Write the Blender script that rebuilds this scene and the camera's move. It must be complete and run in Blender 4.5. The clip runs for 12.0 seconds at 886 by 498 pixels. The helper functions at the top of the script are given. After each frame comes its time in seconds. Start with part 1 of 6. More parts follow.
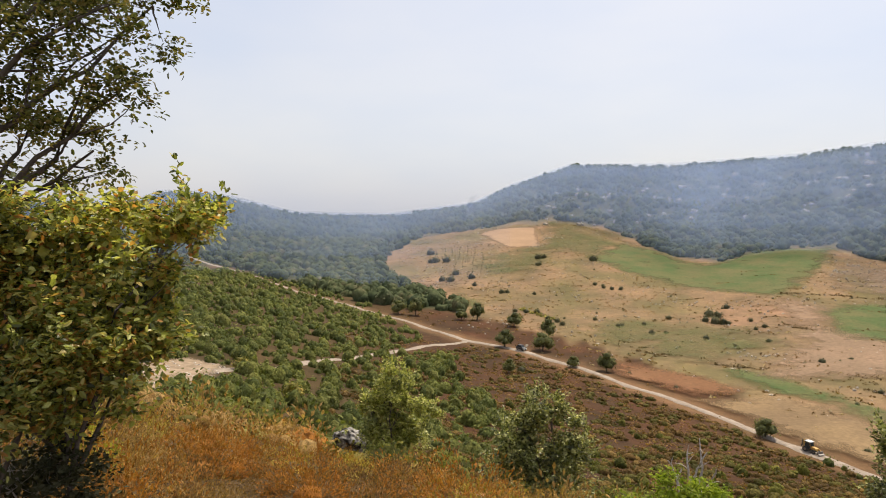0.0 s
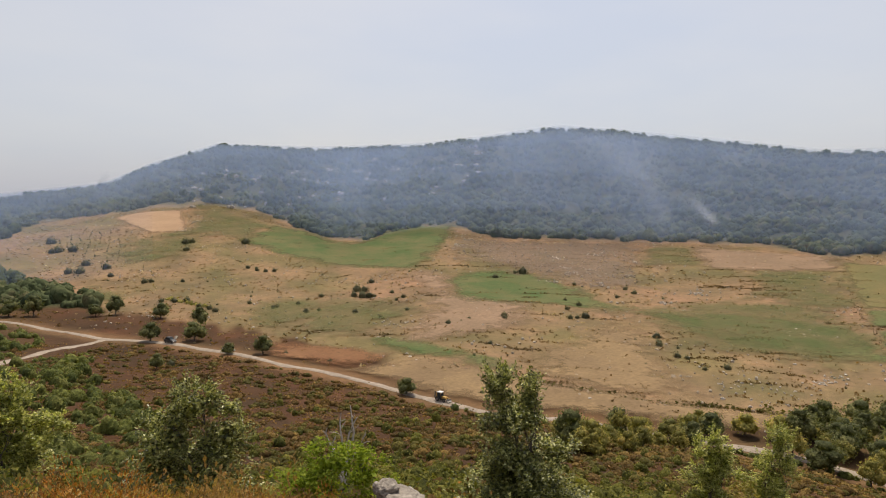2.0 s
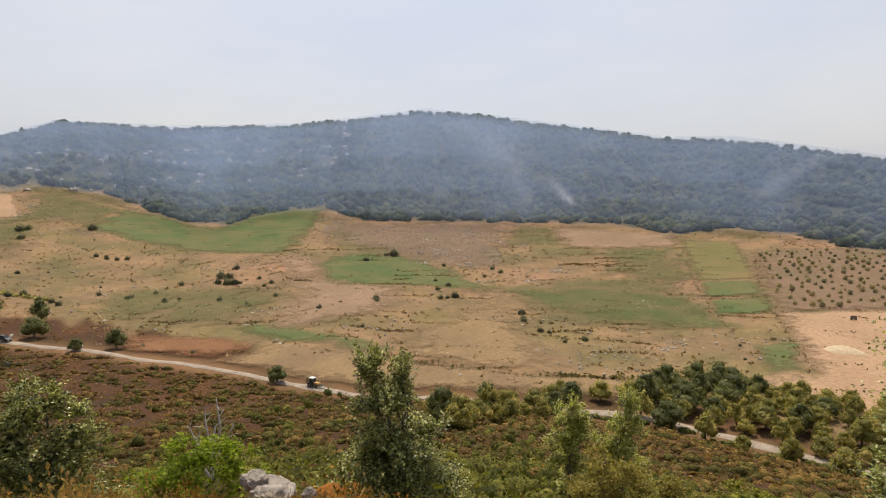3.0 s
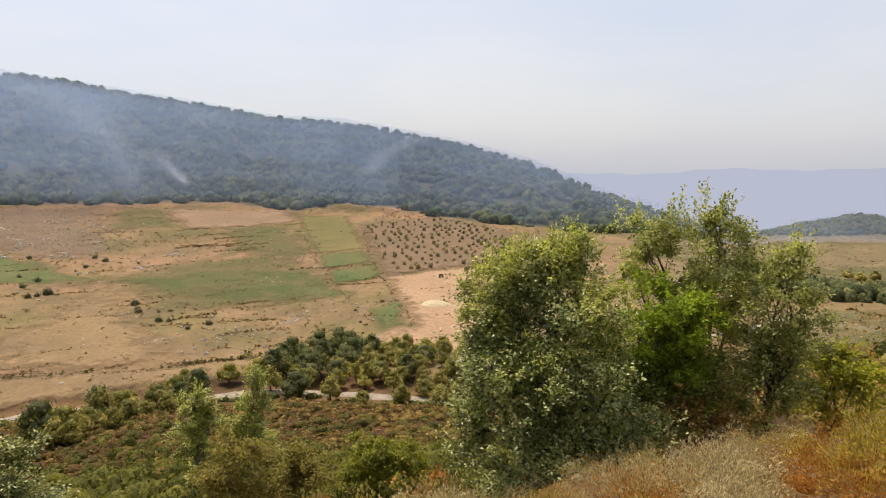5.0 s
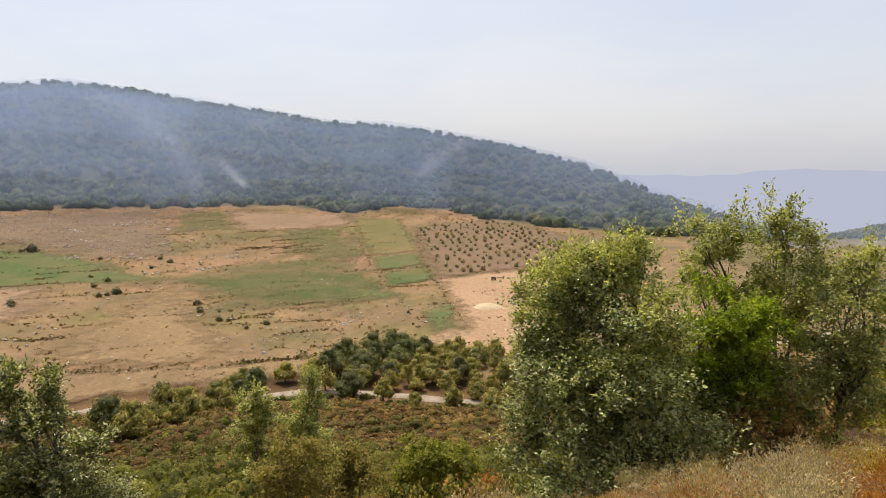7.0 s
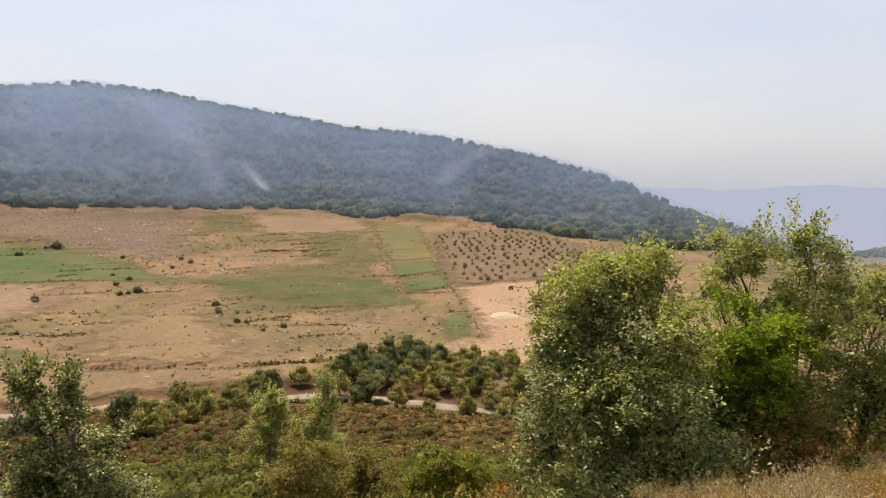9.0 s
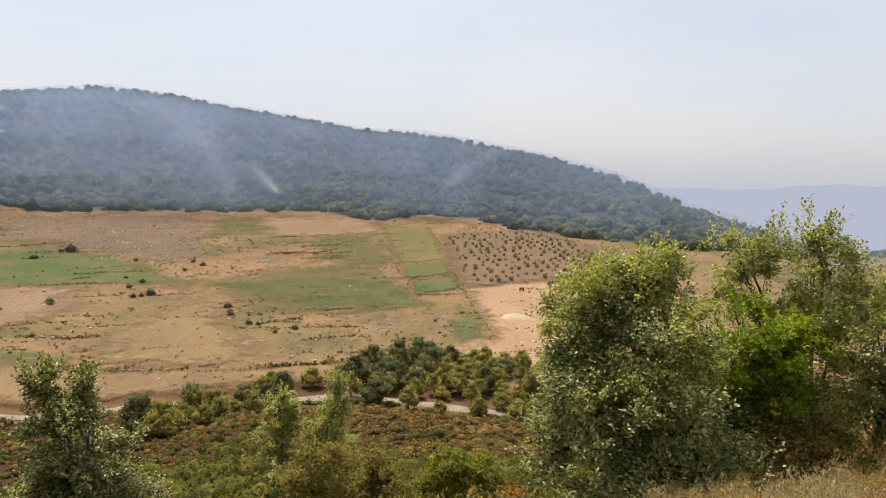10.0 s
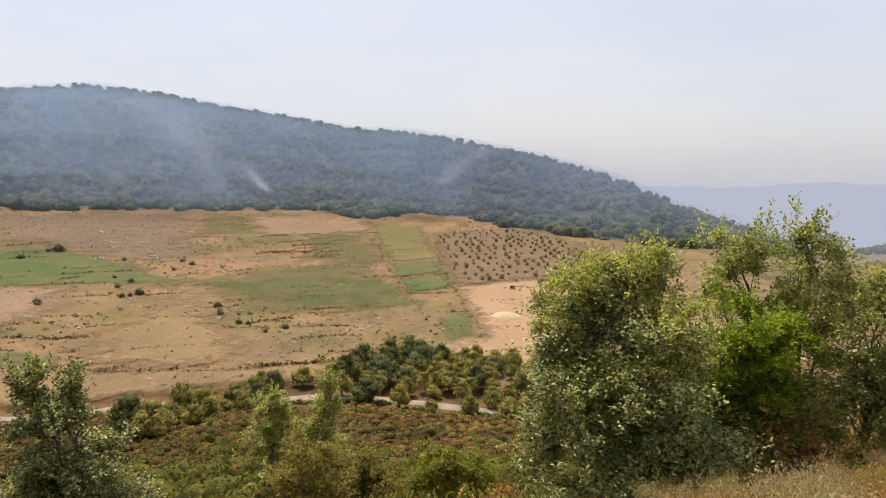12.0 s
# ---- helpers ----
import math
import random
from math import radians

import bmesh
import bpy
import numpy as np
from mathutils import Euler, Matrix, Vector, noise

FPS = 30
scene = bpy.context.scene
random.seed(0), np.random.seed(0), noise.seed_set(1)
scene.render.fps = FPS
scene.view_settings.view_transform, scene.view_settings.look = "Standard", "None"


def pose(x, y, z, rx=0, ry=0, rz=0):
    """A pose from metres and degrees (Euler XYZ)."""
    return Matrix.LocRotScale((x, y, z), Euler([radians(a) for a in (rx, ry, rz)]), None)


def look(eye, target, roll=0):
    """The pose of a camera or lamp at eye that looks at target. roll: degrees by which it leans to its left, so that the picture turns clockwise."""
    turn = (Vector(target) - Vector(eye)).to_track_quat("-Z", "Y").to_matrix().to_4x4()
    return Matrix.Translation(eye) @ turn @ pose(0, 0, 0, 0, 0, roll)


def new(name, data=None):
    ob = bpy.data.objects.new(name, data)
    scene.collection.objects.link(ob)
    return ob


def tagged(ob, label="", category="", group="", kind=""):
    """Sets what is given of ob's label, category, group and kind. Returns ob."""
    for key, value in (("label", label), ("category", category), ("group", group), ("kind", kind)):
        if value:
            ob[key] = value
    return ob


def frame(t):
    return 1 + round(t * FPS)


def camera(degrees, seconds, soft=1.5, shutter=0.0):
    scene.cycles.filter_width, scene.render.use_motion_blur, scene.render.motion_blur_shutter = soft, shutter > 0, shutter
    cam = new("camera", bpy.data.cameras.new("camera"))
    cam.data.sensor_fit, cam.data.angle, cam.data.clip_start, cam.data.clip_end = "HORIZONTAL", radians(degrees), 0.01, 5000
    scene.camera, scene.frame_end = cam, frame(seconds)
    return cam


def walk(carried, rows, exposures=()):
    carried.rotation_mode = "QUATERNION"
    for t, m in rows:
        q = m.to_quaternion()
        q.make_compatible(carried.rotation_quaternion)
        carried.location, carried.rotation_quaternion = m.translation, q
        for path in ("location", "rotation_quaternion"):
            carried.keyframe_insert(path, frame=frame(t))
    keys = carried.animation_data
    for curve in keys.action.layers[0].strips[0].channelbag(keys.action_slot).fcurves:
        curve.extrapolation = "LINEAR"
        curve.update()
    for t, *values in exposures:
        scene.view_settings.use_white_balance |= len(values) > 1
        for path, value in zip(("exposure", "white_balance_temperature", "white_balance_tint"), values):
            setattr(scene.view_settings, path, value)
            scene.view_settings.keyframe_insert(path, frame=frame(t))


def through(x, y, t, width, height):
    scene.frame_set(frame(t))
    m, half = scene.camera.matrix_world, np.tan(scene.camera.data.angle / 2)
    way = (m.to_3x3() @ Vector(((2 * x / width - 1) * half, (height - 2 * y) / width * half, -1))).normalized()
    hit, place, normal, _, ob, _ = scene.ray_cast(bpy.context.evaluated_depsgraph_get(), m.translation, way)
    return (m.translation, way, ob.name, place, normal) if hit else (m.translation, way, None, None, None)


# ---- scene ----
cam = camera(69.53, 12.0, soft=1.0)
# seconds, then the turn of pose() in degrees; the camera is held at arm's length and swings round its carrier
ARM, EYE = 0.3, 1.7
ROWS = [
    (0.0, 88.00, -1.00, 0.03),
    (0.5, 87.80, -0.07, -12.82),
    (1.0, 87.04, -0.16, -19.77),
    (1.5, 86.64, 0.09, -25.08),
    (2.0, 86.75, -0.32, -30.45),
    (2.5, 85.60, -0.47, -36.29),
    (3.0, 85.24, -0.12, -42.04),
    (3.5, 85.06, 0.03, -48.75),
    (3.7, 85.31, -0.15, -52.57),
    (5.3, 83.01, 0.16, -76.59),
    (5.5, 83.15, 0.15, -76.29),
    (6.0, 83.64, 0.34, -73.82),
    (6.5, 83.49, 0.41, -71.99),
    (7.0, 83.55, 0.46, -70.59),
    (7.2, 83.93, 0.54, -70.37),
    (8.8, 84.59, -0.68, -69.26),
    (9.0, 84.22, -0.87, -68.83),
    (9.5, 84.36, -0.47, -67.77),
    (10.0, 84.35, -0.56, -67.91),
    (10.5, 84.65, -0.85, -67.81),
    (11.0, 84.78, -0.78, -67.80),
    (11.5, 84.31, -0.62, -68.09),
    (12.0, 84.22, -0.47, -68.76),
]


def held(rx, ry, rz):
    return pose(-ARM * math.sin(radians(rz)), ARM * math.cos(radians(rz)), EYE, rx, ry, rz)


walk(cam, [(t, held(rx, ry, rz)) for t, rx, ry, rz in ROWS],
     [(0.0, 0.04), (0.5, -0.17), (1.0, -0.24), (1.5, -0.26), (2.0, -0.26), (2.5, -0.23), (3.0, -0.14), (3.5, -0.08), (5.5, 0.04), (7.0, 0.04), (9.0, 0.02), (12.0, 0.02)])

# ---- sky and sun: a high sun ahead, in thin white smoke haze ----
SUN_BEARING, SUN_HEIGHT = 38.0, 64.0
world = bpy.data.worlds.new("hazy_sky")
scene.world = world
world.use_nodes = True
wn, wl = world.node_tree.nodes, world.node_tree.links
wn.clear()
sky = wn.new("ShaderNodeTexSky")
sky.sky_type, sky.sun_disc = "NISHITA", False
sky.sun_elevation, sky.sun_rotation = radians(SUN_HEIGHT), radians(SUN_BEARING)
sky.air_density, sky.dust_density, sky.ozone_density = 1.2, 4.0, 1.0
sky_bg = wn.new("ShaderNodeBackground")
sky_bg.inputs["Strength"].default_value = 0.05
haze_bg = wn.new("ShaderNodeBackground")
coord = wn.new("ShaderNodeTexCoord")
cloud = wn.new("ShaderNodeTexNoise")
cloud.inputs["Scale"].default_value, cloud.inputs["Detail"].default_value = 2.2, 4.0
squash = wn.new("ShaderNodeMapping")
squash.inputs["Scale"].default_value = (1.0, 1.0, 3.0)
veil = wn.new("ShaderNodeValToRGB")
veil.color_ramp.elements[0].position, veil.color_ramp.elements[0].color = 0.3, (0.70, 0.735, 0.85, 1)
veil.color_ramp.elements[1].position, veil.color_ramp.elements[1].color = 0.62, (0.82, 0.81, 0.85, 1)
haze_bg.inputs["Strength"].default_value = 0.70
both = wn.new("ShaderNodeAddShader")
wo = wn.new("ShaderNodeOutputWorld")
wl.new(coord.outputs["Generated"], squash.inputs["Vector"])
wl.new(squash.outputs["Vector"], cloud.inputs["Vector"])
wl.new(cloud.outputs["Fac"], veil.inputs["Fac"])
wl.new(veil.outputs["Color"], haze_bg.inputs["Color"])
wl.new(sky.outputs["Color"], sky_bg.inputs["Color"])
wl.new(sky_bg.outputs["Background"], both.inputs[0])
wl.new(haze_bg.outputs["Background"], both.inputs[1])
wl.new(both.outputs["Shader"], wo.inputs["Surface"])

sun = new("sun", bpy.data.lights.new("sun", "SUN"))
sun.data.energy, sun.data.angle, sun.data.color = 5.0, radians(0.6), (1.0, 0.905, 0.745)
sb, sh = radians(SUN_BEARING), radians(SUN_HEIGHT)
sun.matrix_world = look((300 * math.sin(sb) * math.cos(sh), 300 * math.cos(sb) * math.cos(sh), 300 * math.sin(sh)), (0, 0, 0))
scene.view_settings.exposure = 0.0


# ---- materials ----
def node_mat(name):
    m = bpy.data.materials.new(name)
    m.use_nodes = True
    nt = m.node_tree
    nt.nodes.clear()
    return m, nt, nt.nodes.new("ShaderNodeOutputMaterial")


def noise_fac(nt, scale, detail=4.0, rough=0.6, space="Object"):
    tc = nt.nodes.new("ShaderNodeTexCoord")
    n = nt.nodes.new("ShaderNodeTexNoise")
    n.inputs["Scale"].default_value, n.inputs["Detail"].default_value = scale, detail
    n.inputs["Roughness"].default_value = rough
    nt.links.new(tc.outputs[space], n.inputs["Vector"])
    return n.outputs["Fac"]


def ramp(nt, fac, *stops):
    r = nt.nodes.new("ShaderNodeValToRGB")
    while len(r.color_ramp.elements) < len(stops):
        r.color_ramp.elements.new(0.5)
    for e, (p, c) in zip(r.color_ramp.elements, stops):
        e.position, e.color = p, (*c, 1)
    nt.links.new(fac, r.inputs["Fac"])
    return r.outputs["Color"]


def mix(nt, a, b, fac=0.5, mode="MIX"):
    m = nt.nodes.new("ShaderNodeMix")
    m.data_type, m.blend_type = "RGBA", mode
    for socket, v in ((m.inputs["Factor"], fac), (m.inputs["A"], a), (m.inputs["B"], b)):
        if isinstance(v, bpy.types.NodeSocket):
            nt.links.new(v, socket)
        elif isinstance(v, (int, float)):
            socket.default_value = v
        else:
            socket.default_value = (*v, 1)
    return m.outputs["Result"]


def bump(nt, fac, strength, distance):
    b = nt.nodes.new("ShaderNodeBump")
    b.inputs["Strength"].default_value, b.inputs["Distance"].default_value = strength, distance
    nt.links.new(fac, b.inputs["Height"])
    return b.outputs["Normal"]


def principled(nt, out, colour, rough=0.9, normal=None, metal=0.0, spec=0.3):
    p = nt.nodes.new("ShaderNodeBsdfPrincipled")
    if isinstance(colour, bpy.types.NodeSocket):
        nt.links.new(colour, p.inputs["Base Color"])
    else:
        p.inputs["Base Color"].default_value = (*colour, 1)
    p.inputs["Roughness"].default_value, p.inputs["Metallic"].default_value = rough, metal
    p.inputs["Specular IOR Level"].default_value = spec
    if normal:
        nt.links.new(normal, p.inputs["Normal"])
    if out:
        nt.links.new(p.outputs["BSDF"], out.inputs["Surface"])
    return p


def attribute(nt, name):
    a = nt.nodes.new("ShaderNodeAttribute")
    a.attribute_name = name
    return a


def ground_material():
    m, nt, out = node_mat("dry_earth")
    base = attribute(nt, "cover").outputs["Color"]
    big = ramp(nt, noise_fac(nt, 0.045, 5), (0.3, (0.55, 0.60, 0.56)), (0.7, (1.25, 1.15, 1.05)))
    mid = ramp(nt, noise_fac(nt, 0.35, 9, 0.8), (0.33, (0.52, 0.53, 0.5)), (0.67, (1.36, 1.3, 1.25)))
    fine = ramp(nt, noise_fac(nt, 4.0, 5, 0.7), (0.3, (0.6, 0.6, 0.58)), (0.7, (1.35, 1.35, 1.35)))
    c = mix(nt, base, big, 0.8, "MULTIPLY")
    c = mix(nt, c, mid, 0.62, "MULTIPLY")
    c = mix(nt, c, fine, 0.7, "MULTIPLY")
    principled(nt, out, c, 0.95, bump(nt, noise_fac(nt, 2.5, 6, 0.7), 0.6, 0.12), spec=0.1)
    return m


def field_material(name, colour, other, solid=1.0, scale=0.05, patchy=1.6, grain=0.16):
    """A crop or bare plot that thins out along its edge."""
    m, nt, out = node_mat(name)
    c = mix(nt, colour, other, ramp(nt, noise_fac(nt, scale, 6, 0.65), (0.38, (0, 0, 0)), (0.62, (1, 1, 1))))
    c = mix(nt, c, ramp(nt, noise_fac(nt, 0.9, 5, 0.7), (0.3, (0.6, 0.6, 0.55)), (0.7, (1.3, 1.3, 1.25))), 0.7, "MULTIPLY")
    p = principled(nt, None, c, 0.95, spec=0.1)
    clear = nt.nodes.new("ShaderNodeBsdfTransparent")
    ms = nt.nodes.new("ShaderNodeMixShader")
    edge = attribute(nt, "edge").outputs["Fac"]
    mul = nt.nodes.new("ShaderNodeMath")
    mul.operation = "MULTIPLY_ADD"
    mul.inputs[1].default_value = 1.0
    nt.links.new(edge, mul.inputs[0])
    sub = nt.nodes.new("ShaderNodeMath")
    sub.operation = "MULTIPLY_ADD"
    sub.inputs[1].default_value, sub.inputs[2].default_value = patchy, -0.5 * patchy - 0.12 * (patchy - 1.6)
    nt.links.new(noise_fac(nt, grain, 7, 0.72), sub.inputs[0])
    nt.links.new(sub.outputs[0], mul.inputs[2])
    st = nt.nodes.new("ShaderNodeMapRange")
    st.inputs["From Min"].default_value, st.inputs["From Max"].default_value = 0.25, 0.75
    st.inputs["To Max"].default_value = solid
    nt.links.new(mul.outputs[0], st.inputs["Value"])
    nt.links.new(st.outputs["Result"], ms.inputs["Fac"])
    nt.links.new(clear.outputs[0], ms.inputs[1])
    nt.links.new(p.outputs[0], ms.inputs[2])
    nt.links.new(ms.outputs[0], out.inputs["Surface"])
    return m


def leaf_material(name, *colours, rough=0.6, through=0.3, patch=0.0, spec=0.08, fine=0.0, each=0.0):
    """Leaves whose colour differs from leaf to leaf; patch: size of noise by which whole sprays differ."""
    m, nt, out = node_mat(name)
    geo = nt.nodes.new("ShaderNodeNewGeometry")
    n = len(colours)
    c = ramp(nt, geo.outputs["Random Per Island"], *[(i / (n - 1), k) for i, k in enumerate(colours)])
    if patch:
        c = mix(nt, c, ramp(nt, noise_fac(nt, patch, 3), (0.32, (0.6, 0.62, 0.62)), (0.68, (1.35, 1.3, 1.1))), 0.8, "MULTIPLY")
    normal = None
    if each:
        info = nt.nodes.new("ShaderNodeObjectInfo")
        c = mix(nt, c, ramp(nt, info.outputs["Random"], (0.0, (1 - each, 1 - 0.9 * each, 1 - 0.8 * each)), (1.0, (1 + each, 1 + 0.8 * each, 1 + 0.4 * each))), 1.0, "MULTIPLY")
    if fine:
        grain = noise_fac(nt, fine, 6, 0.75)
        c = mix(nt, c, ramp(nt, grain, (0.36, (0.45, 0.46, 0.44)), (0.64, (1.65, 1.6, 1.5))), 0.9, "MULTIPLY")
        normal = bump(nt, grain, 0.9, 1.2 / fine)
    p = principled(nt, None, c, rough, normal, spec=spec)
    t = nt.nodes.new("ShaderNodeBsdfTranslucent")
    nt.links.new(mix(nt, c, (1.5, 1.6, 0.6), 0.8, "MULTIPLY"), t.inputs["Color"])
    ms = nt.nodes.new("ShaderNodeMixShader")
    ms.inputs["Fac"].default_value = through
    nt.links.new(p.outputs[0], ms.inputs[1])
    nt.links.new(t.outputs[0], ms.inputs[2])
    nt.links.new(ms.outputs[0], out.inputs["Surface"])
    return m


def rough_material(name, dark, light, scale, rough=0.9, depth=0.03, metal=0.0, spec=0.3, low=0.33, high=0.68):
    m, nt, out = node_mat(name)
    f = noise_fac(nt, scale, 8, 0.65)
    c = ramp(nt, f, (low, dark), (high, light))
    c = mix(nt, c, ramp(nt, noise_fac(nt, scale * 6, 4), (0.3, (0.75, 0.75, 0.75)), (0.7, (1.2, 1.2, 1.2))), 0.7, "MULTIPLY")
    principled(nt, out, c, rough, bump(nt, f, 0.5, depth), metal, spec)
    return m


def forest_material():
    """Broad oak crowns: tone changes from crown to crown and, finely, from spray to spray."""
    m, nt, out = node_mat("forest_canopy")
    c = ramp(nt, noise_fac(nt, 0.13, 2, 0.5), (0.30, (0.07, 0.09, 0.048)), (0.44, (0.098, 0.119, 0.06)), (0.56, (0.125, 0.142, 0.07)), (0.72, (0.18, 0.163, 0.09)))
    c = mix(nt, c, ramp(nt, noise_fac(nt, 0.02, 3), (0.38, (0.72, 0.77, 0.78)), (0.62, (1.28, 1.2, 1.06))), 0.9, "MULTIPLY")
    grain = noise_fac(nt, 0.8, 5, 0.7)
    c = mix(nt, c, ramp(nt, grain, (0.35, (0.6, 0.6, 0.6)), (0.65, (1.4, 1.4, 1.35))), 0.7, "MULTIPLY")
    p = principled(nt, None, c, 0.8, bump(nt, grain, 0.6, 0.6), spec=0.08)
    t = nt.nodes.new("ShaderNodeBsdfTranslucent")
    nt.links.new(c, t.inputs["Color"])
    ms = nt.nodes.new("ShaderNodeMixShader")
    ms.inputs["Fac"].default_value = 0.35
    nt.links.new(p.outputs[0], ms.inputs[1])
    nt.links.new(t.outputs[0], ms.inputs[2])
    nt.links.new(ms.outputs[0], out.inputs["Surface"])
    return m


MAT_GROUND = ground_material()
MAT_BARK = rough_material("grey_bark", (0.05, 0.04, 0.033), (0.16, 0.13, 0.105), 9, depth=0.02)
MAT_DEAD = rough_material("bleached_wood", (0.33, 0.29, 0.25), (0.55, 0.5, 0.45), 12)
MAT_ROCK = rough_material("limestone", (0.15, 0.125, 0.10), (0.38, 0.33, 0.28), 2.2, depth=0.08)
MAT_STONE = rough_material("pale_field_stone", (0.30, 0.25, 0.195), (0.56, 0.49, 0.41), 0.9, depth=0.05)
MAT_ROAD = rough_material("dusty_track", (0.21, 0.165, 0.125), (0.345, 0.28, 0.22), 0.5, depth=0.03)
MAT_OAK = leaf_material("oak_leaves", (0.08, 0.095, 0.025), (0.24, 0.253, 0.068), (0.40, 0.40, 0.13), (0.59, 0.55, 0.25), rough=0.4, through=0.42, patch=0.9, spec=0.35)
MAT_OAK_YELLOW = leaf_material("yellowing_oak_leaves", (0.045, 0.055, 0.016), (0.16, 0.182, 0.046), (0.32, 0.335, 0.09), (0.52, 0.50, 0.19), (0.44, 0.19, 0.055), rough=0.4, through=0.42, patch=1.3, spec=0.35)
MAT_OAK_PALE = leaf_material("pale_oak_leaves", (0.09, 0.104, 0.032), (0.265, 0.272, 0.085), (0.41, 0.405, 0.15), (0.57, 0.545, 0.27), rough=0.4, through=0.4, patch=0.9, spec=0.35)
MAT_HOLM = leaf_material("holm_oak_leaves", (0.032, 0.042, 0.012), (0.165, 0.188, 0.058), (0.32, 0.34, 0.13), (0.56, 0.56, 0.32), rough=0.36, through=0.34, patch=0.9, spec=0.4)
MAT_SLOPE_OAK = leaf_material("slope_oak_leaves", (0.028, 0.034, 0.011), (0.11, 0.122, 0.034), (0.27, 0.275, 0.085), (0.58, 0.55, 0.27), rough=0.36, through=0.28, patch=0.5, spec=0.4)
MAT_SLOPE_BROWN = leaf_material("olive_brown_heather", (0.175, 0.115, 0.038), (0.215, 0.142, 0.048), (0.255, 0.167, 0.058), through=0.2, patch=0.08, fine=4.0)
MAT_GORSE = leaf_material("yellow_green_shrub_leaves", (0.20, 0.20, 0.028), (0.34, 0.33, 0.05), (0.48, 0.44, 0.09), through=0.42, patch=1.0)
MAT_BRIGHT = leaf_material("bright_green_leaves", (0.10, 0.14, 0.017), (0.22, 0.28, 0.034), (0.35, 0.39, 0.06), through=0.48, patch=1.0)
MAT_CORK = leaf_material("cork_oak_leaves", (0.19, 0.185, 0.062), (0.29, 0.268, 0.09), (0.40, 0.35, 0.125), (0.50, 0.405, 0.16), through=0.35, patch=0.3, fine=1.6, each=0.25)
MAT_CORK_DARK = leaf_material("dark_cork_oak_leaves", (0.092, 0.105, 0.052), (0.14, 0.152, 0.073), (0.195, 0.20, 0.095), (0.255, 0.25, 0.122), through=0.35, patch=0.3, fine=1.6, each=0.15)
MAT_BUSH = leaf_material("grey_green_bush_leaves", (0.08, 0.082, 0.05), (0.118, 0.115, 0.07), (0.16, 0.15, 0.092), through=0.3, patch=0.3, each=0.3)
MAT_MAQUIS = leaf_material("maquis_leaves", (0.082, 0.102, 0.032), (0.128, 0.146, 0.044), (0.185, 0.19, 0.058), through=0.25, patch=0.06, fine=2.2)
MAT_SLOPE_BUSH = leaf_material("slope_bush_leaves", (0.05, 0.055, 0.013), (0.098, 0.102, 0.023), (0.15, 0.148, 0.033), (0.205, 0.19, 0.048), through=0.25, patch=0.3, fine=6.0)
MAT_BROOM = leaf_material("broom_leaves", (0.12, 0.128, 0.022), (0.22, 0.222, 0.038), (0.34, 0.32, 0.065), through=0.4, patch=0.6)
MAT_DIM = leaf_material("dull_dark_leaves", (0.03, 0.032, 0.016), (0.065, 0.065, 0.033), (0.11, 0.105, 0.06), through=0.15, patch=1.5)
MAT_DRY = leaf_material("dry_rusty_leaves", (0.16, 0.085, 0.03), (0.28, 0.16, 0.055), (0.38, 0.26, 0.10), through=0.3, patch=1.5)
MAT_FOREST = forest_material()
MAT_SCRUB = leaf_material("green_scrub", (0.08, 0.072, 0.02), (0.106, 0.094, 0.026), (0.138, 0.118, 0.034), through=0.22, patch=0.08, fine=3.5)
MAT_HEATH_BROWN = leaf_material("brown_heath", (0.15, 0.085, 0.038), (0.20, 0.12, 0.055), (0.27, 0.17, 0.08), through=0.3, patch=0.6, fine=38)
MAT_HEATH_DARK = leaf_material("dark_slope_heath", (0.098, 0.061, 0.022), (0.122, 0.077, 0.027), (0.15, 0.094, 0.034), through=0.2, patch=0.08, fine=4.0)
MAT_HEATH_RUST = leaf_material("rust_red_fern", (0.26, 0.105, 0.024), (0.34, 0.145, 0.034), (0.42, 0.20, 0.052), through=0.3, patch=1.5, fine=30)
MAT_HEATH_OCHRE = leaf_material("ochre_grass", (0.25, 0.145, 0.054), (0.325, 0.20, 0.078), (0.41, 0.27, 0.115), through=0.3, patch=1.5, fine=30)
MAT_HEATH_GREY = leaf_material("grey_dry_heath", (0.34, 0.265, 0.165), (0.42, 0.335, 0.215), (0.50, 0.41, 0.28), through=0.28, patch=1.5, fine=30)
MAT_HEATH_LIME = leaf_material("yellow_green_broom", (0.27, 0.205, 0.038), (0.36, 0.27, 0.056), (0.45, 0.34, 0.085), through=0.3, patch=1.5, fine=30)
# darker copy of the oak leaves: the old oak's backlit shade in its colour
MAT_OAK_SHADE = leaf_material("backlit_oak_leaves", (0.055, 0.065, 0.024), (0.11, 0.12, 0.045), (0.18, 0.17, 0.07), (0.26, 0.19, 0.08), through=0.32, patch=1.2)
MAT_GRAVEL = rough_material("brown_gravel", (0.17, 0.125, 0.085), (0.36, 0.285, 0.21), 3.0, depth=0.03)
MAT_TREE_HEATH = leaf_material("tree_heath", (0.13, 0.115, 0.032), (0.23, 0.19, 0.055), (0.32, 0.26, 0.085), through=0.38, patch=1.0)


